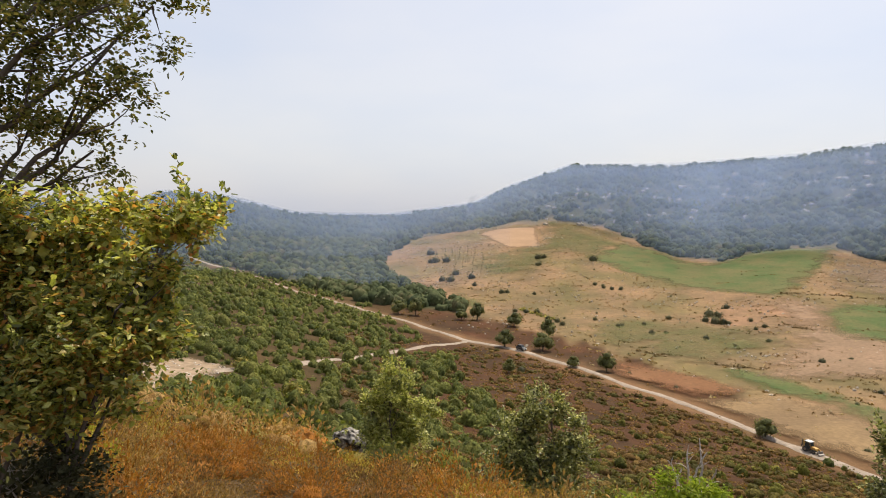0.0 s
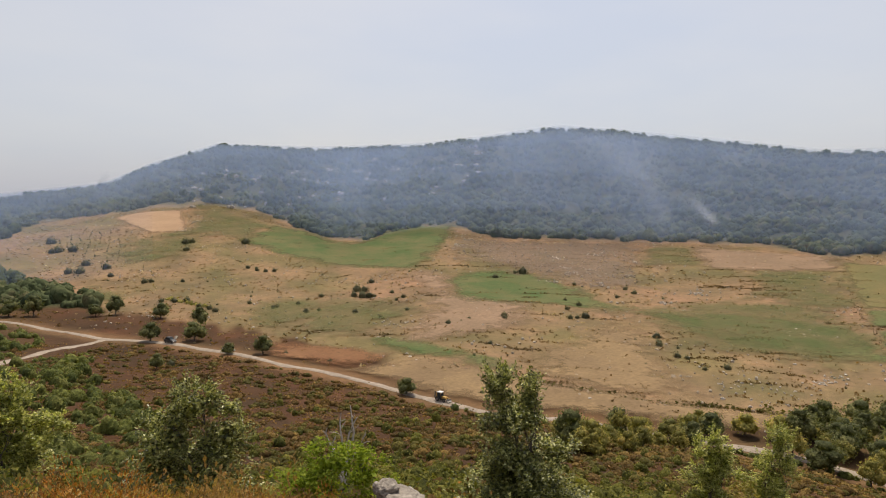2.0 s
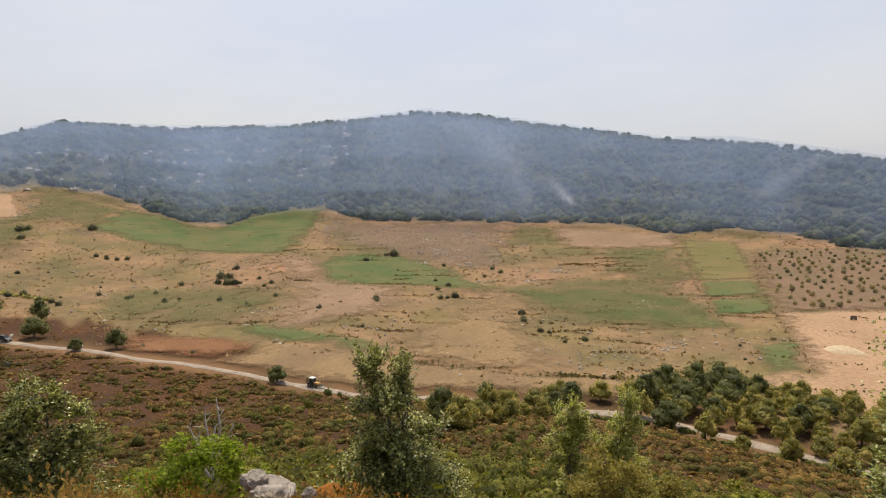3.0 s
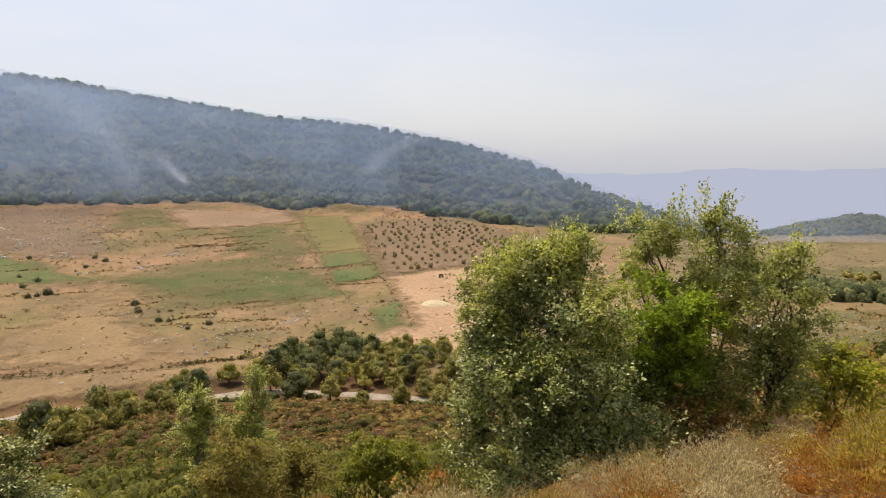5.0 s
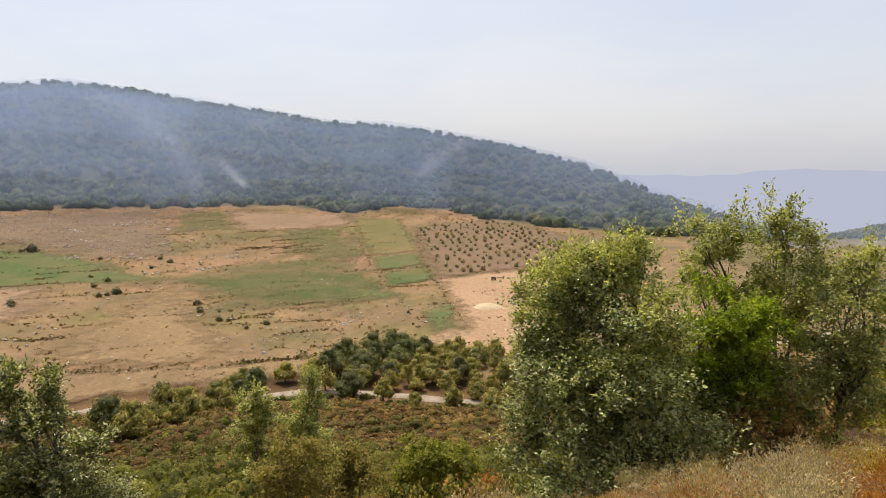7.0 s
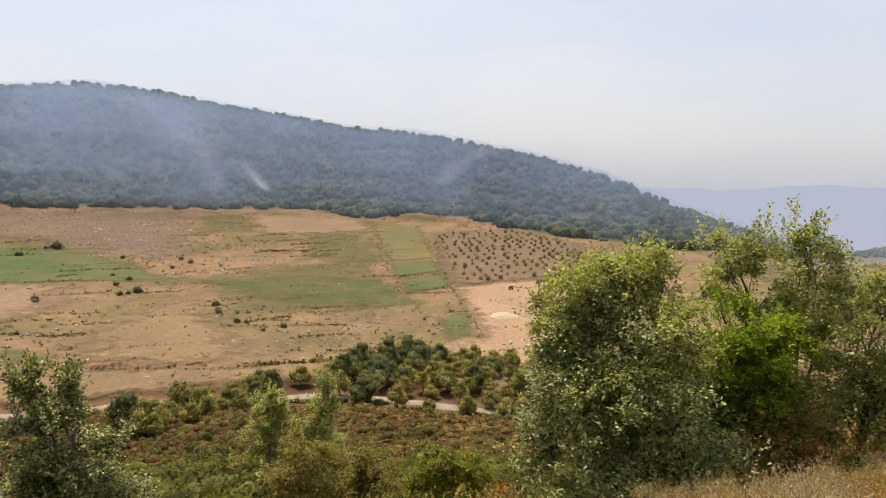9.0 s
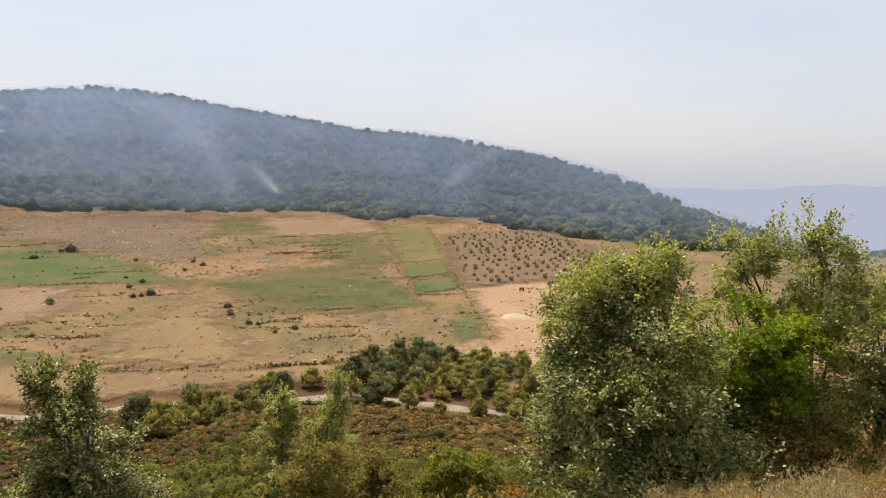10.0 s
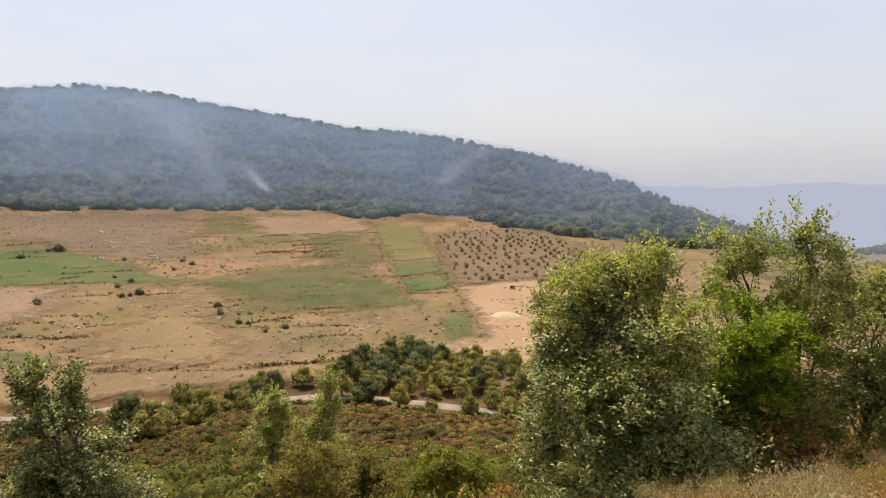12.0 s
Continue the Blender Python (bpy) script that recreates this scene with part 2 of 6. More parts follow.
# ---- the lie of the land: heights against the eye, by bearing (clockwise from ahead) and distance ----
NEAR_R = (1.0, 6.0, 12.0, 20.0, 40.0, 70.0, 105.0)
NEAR_Z = {
    -180: (-1.6, -1.3, -0.8, 0.2, 2.0, 4.0, 6.0),
    -100: (-1.65, -1.6, -1.5, -1.2, -1.0, -2.0, -4.0),
    -60: (-1.65, -2.0, -2.6, -3.4, -6.5, -12.0, -16.0),
    -35: (-1.7, -2.25, -3.2, -4.7, -10.5, -17.5, -21.8),
    -20: (-1.7, -2.5, -3.95, -6.2, -12.8, -19.6, -24.0),
    -8: (-1.7, -2.75, -4.6, -7.6, -15.0, -23.7, -30.0),
    3: (-1.7, -3.05, -5.3, -9.3, -16.9, -26.0, -33.2),
    20: (-1.7, -3.2, -5.5, -9.7, -18.2, -28.0, -36.3),
    30: (-1.7, -3.3, -5.8, -10.1, -18.9, -28.9, -37.2),
    40: (-1.7, -3.8, -6.8, -11.2, -19.6, -29.6, -38.0),
    60: (-1.7, -3.9, -7.0, -11.5, -19.9, -30.2, -39.0),
    78: (-1.7, -3.6, -6.6, -11.0, -19.6, -31.0, -40.6),
    90: (-1.7, -3.0, -5.2, -8.9, -16.2, -25.8, -33.8),
    105: (-1.7, -2.7, -4.3, -6.6, -11.2, -17.0, -21.5),
    125: (-1.65, -2.2, -3.2, -4.6, -8.0, -12.0, -15.0),
}
# bearing: distance and height of the valley road, of the forest's lower edge and of the skyline
VALLEY = {
    -180: (200, 9, 600, 14, 900, 8), -100: (300, -8, 600, -6, 900, 10), -60: (420, -20, 600, -8, 880, 16),
    -35: (425, -24, 600, -9, 860, 17), -26: (430, -27, 604, -11, 860, 16), -24: (430, -28, 606, -12, 860, 31), -21: (430, -29, 608, -12.5, 860, 32), -18: (430, -30, 610, -13, 860, 26), -13: (353, -36, 610, -16, 860, 8),
    -5: (284, -40.2, 610, -17, 880, 9), 2.5: (239, -43, 620, -5, 900, 26), 6: (226, -43.3, 610, 0, 890, 52), 11: (209, -43.7, 600, 3.5, 880, 79),
    20.6: (176, -44.5, 520, -15, 840, 76), 29: (152, -44.8, 500, -12, 830, 82), 34: (143, -45, 490, -16, 790, 86),
    40.5: (140, -45.2, 484, -18, 765, 95), 45: (138, -45.4, 480, -19, 750, 87), 53: (138, -46, 480, -19.8, 740, 73), 61: (137, -46.4, 470, -21.5, 720, 55),
    66: (131, -46, 458, -22, 690, 51), 71: (125, -45.3, 445, -24, 660, 39), 77: (122, -45.2, 430, -28, 630, 24), 83: (124, -42, 410, -34, 600, 6),
    89: (130, -37, 410, -37, 570, -20), 94: (140, -32, 420, -40, 560, -33), 100: (150, -28, 470, -50, 850, -82),
    105: (160, -28, 600, -66, 1000, -71), 108: (160, -28, 620, -68, 1000, -58), 113: (160, -27, 620, -68, 1000, -66),
    125: (180, -20, 620, -50, 1000, -60),
}


def by_bearing(table, a):
    keys = sorted(table)
    xs = np.array([keys[-1] - 360] + keys + [keys[0] + 360], float)
    rows = np.array([table[keys[-1]]] + [table[k] for k in keys] + [table[keys[0]]], float)
    return np.stack([np.interp(a, xs, rows[:, i]) for i in range(rows.shape[1])], -1)


def pchip(x, y, q):
    """A smooth line through (x, y) that never overshoots."""
    h = np.diff(x)
    d = np.diff(y) / h
    m = np.zeros_like(y)
    same = d[1:] * d[:-1] > 0
    w1, w2 = 2 * h[1:] + h[:-1], h[1:] + 2 * h[:-1]
    with np.errstate(divide="ignore", invalid="ignore"):
        m[1:-1] = np.where(same, (w1 + w2) / (w1 / d[:-1] + w2 / d[1:]), 0)
    m[0], m[-1] = d[0], d[-1]
    i = np.clip(np.searchsorted(x, q) - 1, 0, len(h) - 1)
    t = (q - x[i]) / h[i]
    return ((1 + 2 * t) * (1 - t) ** 2 * y[i] + t * (1 - t) ** 2 * h[i] * m[i]
            + t * t * (3 - 2 * t) * y[i + 1] + t * t * (t - 1) * h[i] * m[i + 1])


def waves(x, y, size, seed, octaves=3):
    """Soft noise of about +-1, from turned sine waves."""
    g = np.random.default_rng(seed)
    out, amp, total = 0.0, 1.0, 0.0
    for _ in range(octaves):
        for _ in range(4):
            a, p, q = g.uniform(0, 6.283, 3)
            k = 6.283 / size * g.uniform(0.7, 1.4)
            u = x * math.cos(a) + y * math.sin(a)
            v = y * math.cos(a) - x * math.sin(a)
            out = out + amp * np.sin(u * k + p + 1.3 * np.sin(v * k * 0.7 + q)) * 0.5
        total += amp
        size, amp = size / 2.2, amp * 0.5
    return out / total


BEARINGS = np.concatenate([np.arange(-180, -48, 3.0), np.arange(-48, 126, 0.3), np.arange(126, 180.1, 3.0)])
RANGES = np.geomspace(1.0, 4900.0, 271)


def build_heights():
    near, far = by_bearing(NEAR_Z, BEARINGS), by_bearing(VALLEY, BEARINGS)
    z = np.zeros((len(BEARINGS), len(RANGES)))
    for i in range(len(BEARINGS)):
        rr, zr, re, ze, rc, zc = far[i]
        xs = np.concatenate([NEAR_R, [rr, re, rc, rc + 350, 2600, 5000]])
        zs = np.concatenate([near[i], [zr, ze, zc, min(zc, 0) - 50, -300, -430]])
        z[i] = pchip(xs, zs, RANGES)
    for _ in range(6):  # rounds the folds between bearings
        z[1:-1] = 0.25 * z[:-2] + 0.5 * z[1:-1] + 0.25 * z[2:]
    a, r = np.meshgrid(np.radians(BEARINGS), RANGES, indexing="ij")
    x, y = r * np.sin(a), r * np.cos(a)
    rough = np.clip(r / 60, 0.05, 1) * np.clip((r - 2) / 8, 0, 1)
    z += 0.45 * rough * waves(x, y, 38, 5) + np.clip((r - 480) / 200, 0, 1) * 2.5 * waves(x, y, 120, 9)
    z += 0.10 * np.clip((r - 1.5) / 3, 0, 1) * np.clip(1.5 - r / 60, 0, 1) * waves(x, y, 3.1, 12)
    return x, y, z + EYE


GX, GY, GZ = build_heights()
LOG_R = np.log(RANGES)


def ground(x, y):
    """Height of the ground at (x, y), numbers or arrays."""
    x, y = np.asarray(x, float), np.asarray(y, float)
    a, lr = np.degrees(np.arctan2(x, y)), np.log(np.clip(np.hypot(x, y), 1.0, 4899))
    i = np.clip(np.searchsorted(BEARINGS, a) - 1, 0, len(BEARINGS) - 2)
    j = np.clip(np.searchsorted(LOG_R, lr) - 1, 0, len(RANGES) - 2)
    u = (a - BEARINGS[i]) / (BEARINGS[i + 1] - BEARINGS[i])
    r = np.exp(lr)
    v = (r - RANGES[j]) / (RANGES[j + 1] - RANGES[j])
    return (GZ[i, j] * (1 - u) * (1 - v) + GZ[i + 1, j] * u * (1 - v) + GZ[i, j + 1] * (1 - u) * v + GZ[i + 1, j + 1] * u * v)


# ---- mesh helpers ----
def quads(name, verts, faces, mat, smooth=False):
    """A mesh from arrays of corners and four-sided faces."""
    me = bpy.data.meshes.new(name)
    n = len(faces)
    me.vertices.add(len(verts))
    me.vertices.foreach_set("co", np.ascontiguousarray(verts, np.float32).ravel())
    me.loops.add(4 * n)
    me.loops.foreach_set("vertex_index", np.ascontiguousarray(faces, np.int32).ravel())
    me.polygons.add(n)
    me.polygons.foreach_set("loop_start", np.arange(0, 4 * n, 4, dtype=np.int32))
    me.polygons.foreach_set("use_smooth", np.full(n, smooth))
    me.update(calc_edges=True)
    me.materials.append(mat)
    return me


def part(name, me, parent, label=""):
    ob = new(name, me)
    ob.parent = parent
    return tagged(ob, label) if label else ob


def base_at(name, x, y, z=None, turn=0.0, scale=1.0):
    ob = new(name)
    ob.empty_display_size = 0.3
    ob.matrix_basis = pose(x, y, float(ground(x, y)) if z is None else z, 0, 0, turn) @ Matrix.Scale(scale, 4)
    return ob


def joined(pieces):
    """Arrays of (verts, faces) as one pair."""
    vs, fs, k = [], [], 0
    for v, f in pieces:
        vs.append(v)
        fs.append(f + k)
        k += len(v)
    return np.concatenate(vs), np.concatenate(fs)


def unit(v):
    return v / np.maximum(np.linalg.norm(v, axis=-1, keepdims=True), 1e-9)


def leaves(g, at, way, length, width, droop=0.0):
    """One folded leaf at each place, pointing the given way."""
    n = len(at)
    way = unit(way + np.array([0, 0, -droop]))
    side = unit(np.cross(way, np.array([0, 0, 1.0]) + 0.55 * g.normal(size=(n, 3))))
    lift = np.cross(side, way)
    ln = (length * g.uniform(0.7, 1.3, n))[:, None]
    wd = (width * g.uniform(0.7, 1.3, n))[:, None] / 2
    mid = at + way * ln * 0.55
    v = np.stack([at, mid + side * wd + lift * wd * 0.3, at + way * ln, mid - side * wd + lift * wd * 0.3], 1)
    return v.reshape(-1, 3), np.arange(4 * n).reshape(n, 4)


def broad_leaves(g, at, way, length, width, droop=0.0):
    """One folded oval leaf at each place, two halves along its rib."""
    n = len(at)
    way = unit(way + np.array([0, 0, -droop]))
    side = unit(np.cross(way, np.array([0, 0, 1.0]) + 0.55 * g.normal(size=(n, 3))))
    lift = np.cross(side, way)
    ln = (length * g.uniform(0.7, 1.3, n))[:, None]
    wd = (width * g.uniform(0.75, 1.25, n))[:, None] / 2
    low, high, tip = at + way * ln * 0.28 + lift * wd * 0.3, at + way * ln * 0.72 + lift * wd * 0.25, at + way * ln - lift * wd * 0.25
    v = np.stack([at, low + side * wd * 0.9, high + side * wd * 0.8, tip, high - side * wd * 0.8, low - side * wd * 0.9], 1)
    k = 6 * np.arange(n)[:, None]
    return v.reshape(-1, 3), np.concatenate([k + np.array([[0, 1, 2, 3]]), k + np.array([[0, 3, 4, 5]])])


def clumps(g, at, out, size):
    """One ragged spray of leaves (a bent quad) at each place, facing outwards by chance."""
    n = len(at)
    nrm = unit(1.15 * out + np.array([0, 0, 0.3]) + 0.5 * g.normal(size=(n, 3)))
    a = unit(np.cross(nrm, g.normal(size=(n, 3))))
    b = np.cross(nrm, a)
    s = np.broadcast_to(size, n) * g.uniform(0.6, 1.3, n)
    k = g.uniform(0.35, 1.0, (n, 4, 1))
    corner = np.stack([a, b, -a, -b], 1) * k + nrm[:, None] * g.uniform(-0.35, 0.35, (n, 4, 1))
    v = at[:, None] + corner * s[:, None, None]
    return v.reshape(-1, 3), np.arange(4 * n).reshape(n, 4)


def ball(g, centre, radii, wobble=0.2):
    """A lumpy 24-sided lobe."""
    grid = np.array([(x, y, z) for x in (-1, 0, 1) for y in (-1, 0, 1) for z in (-1, 0, 1)], float)
    grid = grid[np.abs(grid).max(1) > 0]
    index = {tuple(p.astype(int)): i for i, p in enumerate(grid)}
    f = []
    for ax in range(3):
        for s in (-1, 1):
            for i in (-1, 0):
                for j in (-1, 0):
                    q = []
                    for di, dj in ((0, 0), (1, 0), (1, 1), (0, 1)):
                        p = [0, 0, 0]
                        p[ax], p[(ax + 1) % 3], p[(ax + 2) % 3] = s, i + di, j + dj
                        q.append(index[tuple(p)])
                    f.append(q if s > 0 else q[::-1])
    v = unit(grid) * (1 + wobble * g.normal(size=(len(grid), 1)))
    return v * np.asarray(radii) + np.asarray(centre), np.array(f)


def bush_body(g, tall, wide=0.85):
    """The uneven rounded body of a bush, open below."""
    n = 6
    t = np.arange(n) * 2 * math.pi / n + g.uniform(-0.25, 0.25, n)
    v = [(math.cos(k) * wide * s, math.sin(k) * wide * s, tall * h) for h, q in ((-0.15, 0.85), (0.42, 1.0), (0.8, 0.62)) for k, s in zip(t, q * g.uniform(0.6, 1.25, n))]
    v.append((0, 0, tall * 1.0))
    f = [(r * n + i, r * n + (i + 1) % n, (r + 1) * n + (i + 1) % n, (r + 1) * n + i) for r in (0, 1) for i in range(n)]
    f += [(12 + i, 13 + i, 12 + (i + 2) % n, 18) for i in range(0, n, 2)]
    return np.array(v), np.array(f)


def tube(path, radii, sides=6):
    """A tapered limb along a path."""
    path, radii = np.asarray(path, float), np.asarray(radii, float)
    along = unit(np.gradient(path, axis=0))
    ref = np.where(np.abs(along[:, 2:]) > 0.9, [[1.0, 0, 0]], [[0, 0, 1.0]])
    u = unit(np.cross(along, ref))
    w = np.cross(along, u)
    a = np.arange(sides) * 2 * math.pi / sides
    ring = u[:, None] * np.cos(a)[None, :, None] + w[:, None] * np.sin(a)[None, :, None]
    v = (path[:, None] + ring * radii[:, None, None]).reshape(-1, 3)
    i, j = np.meshgrid(np.arange(len(path) - 1), np.arange(sides), indexing="ij")
    k = (j + 1) % sides
    f = np.stack([i * sides + j, i * sides + k, (i + 1) * sides + k, (i + 1) * sides + j], -1).reshape(-1, 4)
    return v, f


def limb(g, a, b, r0, r1, bend=0.12, n=6, sides=6):
    t = np.linspace(0, 1, n)[:, None]
    a, b = np.asarray(a, float), np.asarray(b, float)
    off = g.normal(size=3) * np.linalg.norm(b - a) * bend
    wig = g.normal(size=(n, 3)) * np.linalg.norm(b - a) * 0.02
    p = a + (b - a) * t + off * np.sin(t * math.pi) + wig * np.sin(t * math.pi)
    return tube(p, r0 + (r1 - r0) * t[:, 0], sides), p


def scatter(variants, g, x, y, scale, lean=0.1, sink=0.0, tall=None):
    """Copies of the variants set on the ground at (x, y), as one pair of arrays."""
    z = ground(x, y) - sink
    pick = g.integers(0, len(variants), len(x))
    turn = g.uniform(0, 6.283, len(x))
    tall = np.ones(len(x)) if tall is None else tall
    pieces = []
    for k, (v, f) in enumerate(variants):
        m = np.where(pick == k)[0]
        if not len(m):
            continue
        c, s = np.cos(turn[m])[:, None], np.sin(turn[m])[:, None]
        vx = (v[None, :, 0] * c - v[None, :, 1] * s) * scale[m][:, None]
        vy = (v[None, :, 0] * s + v[None, :, 1] * c) * scale[m][:, None]
        vz = v[None, :, 2] * (scale[m] * tall[m])[:, None]
        vx = vx + vz * g.normal(0, lean, (len(m), 1))
        p = np.stack([vx + x[m][:, None], vy + y[m][:, None], vz + z[m][:, None]], -1)
        fi = f[None] + (np.arange(len(m)) * len(v))[:, None, None]
        pieces.append((p.reshape(-1, 3), fi.reshape(-1, 4)))
    return joined(pieces)


def spread(g, n, a0, a1, r0, r1):
    """Places by chance in a sector, even over its area."""
    a = np.radians(g.uniform(a0, a1, n))
    r = np.sqrt(g.uniform(r0 * r0, r1 * r1, n))
    return r * np.sin(a), r * np.cos(a)


def inside(poly, x, y):
    """Signed distance to a polygon's outline, positive inside."""
    p = np.asarray(poly, float)
    q = np.roll(p, -1, 0)
    best, odd = np.full(np.shape(x), 1e9), np.zeros(np.shape(x), bool)
    for (ax, ay), (bx, by) in zip(p, q):
        dx, dy = bx - ax, by - ay
        t = np.clip(((x - ax) * dx + (y - ay) * dy) / (dx * dx + dy * dy), 0, 1)
        best = np.minimum(best, np.hypot(x - ax - t * dx, y - ay - t * dy))
        cross = (ay > y) != (by > y)
        with np.errstate(divide="ignore", invalid="ignore"):
            odd ^= cross & (x < ax + (y - ay) * dx / (dy if dy else 1e-9))
    return np.where(odd, best, -best)


def along(points, step):
    """A smooth line through plan points, at even steps."""
    p = np.asarray(points, float)
    d = np.concatenate([[0], np.cumsum(np.hypot(*np.diff(p, axis=0).T))])
    q = np.arange(0, d[-1], step)
    out = np.stack([pchip(d, p[:, 0].copy(), q), pchip(d, p[:, 1].copy(), q)], -1)
    return out


def line_distance(points, x, y):
    p = np.asarray(points, float)
    best = np.full(np.shape(x), 1e9)
    for (ax, ay), (bx, by) in zip(p[:-1], p[1:]):
        dx, dy = bx - ax, by - ay
        t = np.clip(((x - ax) * dx + (y - ay) * dy) / (dx * dx + dy * dy), 0, 1)
        best = np.minimum(best, np.hypot(x - ax - t * dx, y - ay - t * dy))
    return best


# ---- plan of the valley ----
ROAD = [(-190, 470), (-136, 410), (-80, 343), (-26, 284), (-6, 262), (10, 239), (25, 227), (40, 205), (52, 182), (62, 165), (74, 133),
        (80, 119), (95, 102), (107, 88), (119, 66), (120.5, 50), (120, 32), (117, 8), (108, -30)]
BRANCH = [(-40, 92), (-32, 122), (-26.5, 152), (-20, 173), (-11, 199), (0, 225), (10, 239)]
# the forest's lower edge, seen from above, closed round behind the hill
WOOD = [(-330, 300), (-150, 430), (-100, 385), (-40, 320), (-5, 305), (12, 300), (8, 345), (-24, 400), (-45, 470), (-42, 545), (-18, 640), (30, 630),
        (83, 640), (117, 614), (150, 562), (160, 480), (183, 426), (211, 441), (272, 443), (273, 388), (318, 356), (376, 297), (399, 254), (392, 207), (425, 186), (424, 148), (402, 110),
        (400, 60), (404, 20), (424, -20), (470, -60), (700, -110), (1150, 0), (1050, 900), (0, 1250), (-800, 1000)]


def cover_colour(x, y):
    """Base colour of the bare ground."""
    r, a = np.hypot(x, y), np.degrees(np.arctan2(x, y))
    n1, n2, n3 = waves(x, y, 60, 21), waves(x, y, 22, 22), waves(x, y, 150, 23)

    def blend(c, other, w):
        w = np.clip(w, 0, 1)[..., None]
        return c * (1 - w) + np.array(other) * w

    c = np.zeros(x.shape + (3,)) + np.array((0.278, 0.202, 0.131))
    c = blend(c, (0.19, 0.168, 0.088), 0.5 + 0.7 * n1 + 0.3 * n2)
    c = blend(c, (0.305, 0.207, 0.142), 0.9 * n3 + 0.35 * n2)
    near_side = line_distance(ROAD, x, y)
    below = np.interp(a, [-180, -19, -13, -5, 2.5, 11, 20, 29, 34, 45, 61, 71, 77, 90, 180],
                      [430, 430, 353, 284, 239, 209, 176, 152, 143, 138, 137, 125, 122, 115, 115])
    slope = np.clip((below + np.interp(a, [-12, 2, 11, 20, 29, 34], [85, 60, 48, 37, 25, 17]) + 8 * n2 - r) / 6, 0, 1)
    c = blend(c, (0.095, 0.048, 0.027), slope)
    c = blend(c, (0.068, 0.045, 0.021), slope * (0.45 + np.clip((a - 38) / 25, 0, 0.3) + 0.5 * n2))
    c = blend(c, (0.085, 0.066, 0.033), np.clip((0 - a) / 8, 0, 1) * slope * 0.8)
    c = blend(c, (0.17, 0.115, 0.065), np.clip((16 - r) / 5, 0, 1) * (0.8 + 0.3 * n2))
    c = blend(c, (0.30, 0.20, 0.12), np.clip(1.2 - near_side / 7, 0, 1) * 0.6)
    c = blend(c, (0.085, 0.095, 0.055), np.clip((inside(WOOD, x, y) - 3) / 6, 0, 1))
    c = blend(c, (0.205, 0.158, 0.082), np.clip((a - 92) / 8, 0, 1) * np.clip((r - 30) / 40, 0, 1) * (0.8 + 0.4 * n2))
    c = blend(c, (0.21, 0.18, 0.11), np.clip((a - 90) / 6, 0, 1) * np.clip((r - 150) / 60, 0, 1) * (0.85 + 0.3 * n2))
    c = blend(c, (0.085, 0.09, 0.055), np.clip((a - 97) / 3, 0, 1) * np.clip((117 - a) / 3, 0, 1) * np.clip((r - 760) / 60, 0, 1))
    return np.clip(c * np.array([0.87, 0.802, 0.745]), 0.02, 0.7)


def build_ground():
    na, nr = GX.shape
    v = np.stack([GX, GY, GZ], -1).reshape(-1, 3)
    i, j = np.meshgrid(np.arange(na - 1), np.arange(nr - 1), indexing="ij")
    f = np.stack([i * nr + j, (i + 1) * nr + j, (i + 1) * nr + j + 1, i * nr + j + 1], -1).reshape(-1, 4)[:, ::-1]
    v = np.concatenate([v, [[0, 0, EYE - 1.7]]])
    k = np.arange(na - 1)
    cap = np.stack([np.full(na - 1, na * nr), k * nr, (k + 1) * nr, (k + 1) * nr], -1)
    me = quads("ground", v, f, MAT_GROUND, True)
    col = me.color_attributes.new("cover", "FLOAT_COLOR", "POINT")
    c = np.ones((len(v), 4), np.float32)
    c[:, :3] = cover_colour(v[:, 0], v[:, 1])
    col.data.foreach_set("color", c.ravel())
    tagged(new("ground", me), "dry tan and red-brown earth of hillside and valley", "ground", kind="structure")
    # the little round underfoot
    bm = bmesh.new()
    ring = [bm.verts.new((math.sin(t) * 1.02, math.cos(t) * 1.02, float(ground(math.sin(t) * 1.02, math.cos(t) * 1.02)))) for t in np.arange(0, 6.28, 0.2)]
    bm.faces.new(ring[::-1])
    return bm


def build_road(name, line, width, lift, label):
    p = along(line, 2.0)
    d = unit(np.gradient(p, axis=0))
    nrm = np.stack([-d[:, 1], d[:, 0]], -1)
    wob = waves(p[:, 0], p[:, 1], 14, 31)
    offs = np.linspace(-1, 1, 7)
    xy = p[:, None] + nrm[:, None] * (offs[None, :, None] * (width / 2 * (1 + 0.35 * wob))[:, None, None])
    z = ground(xy[..., 0], xy[..., 1]) + lift - 0.25 * np.abs(offs) ** 4
    v = np.concatenate([xy, z[..., None]], -1).reshape(-1, 3)
    i, j = np.meshgrid(np.arange(len(p) - 1), np.arange(6), indexing="ij")
    f = np.stack([i * 7 + j, i * 7 + j + 1, (i + 1) * 7 + j + 1, (i + 1) * 7 + j], -1).reshape(-1, 4)[:, ::-1]
    tagged(new(name, quads(name, v, f, MAT_ROAD, True)), label, "road", kind="structure")


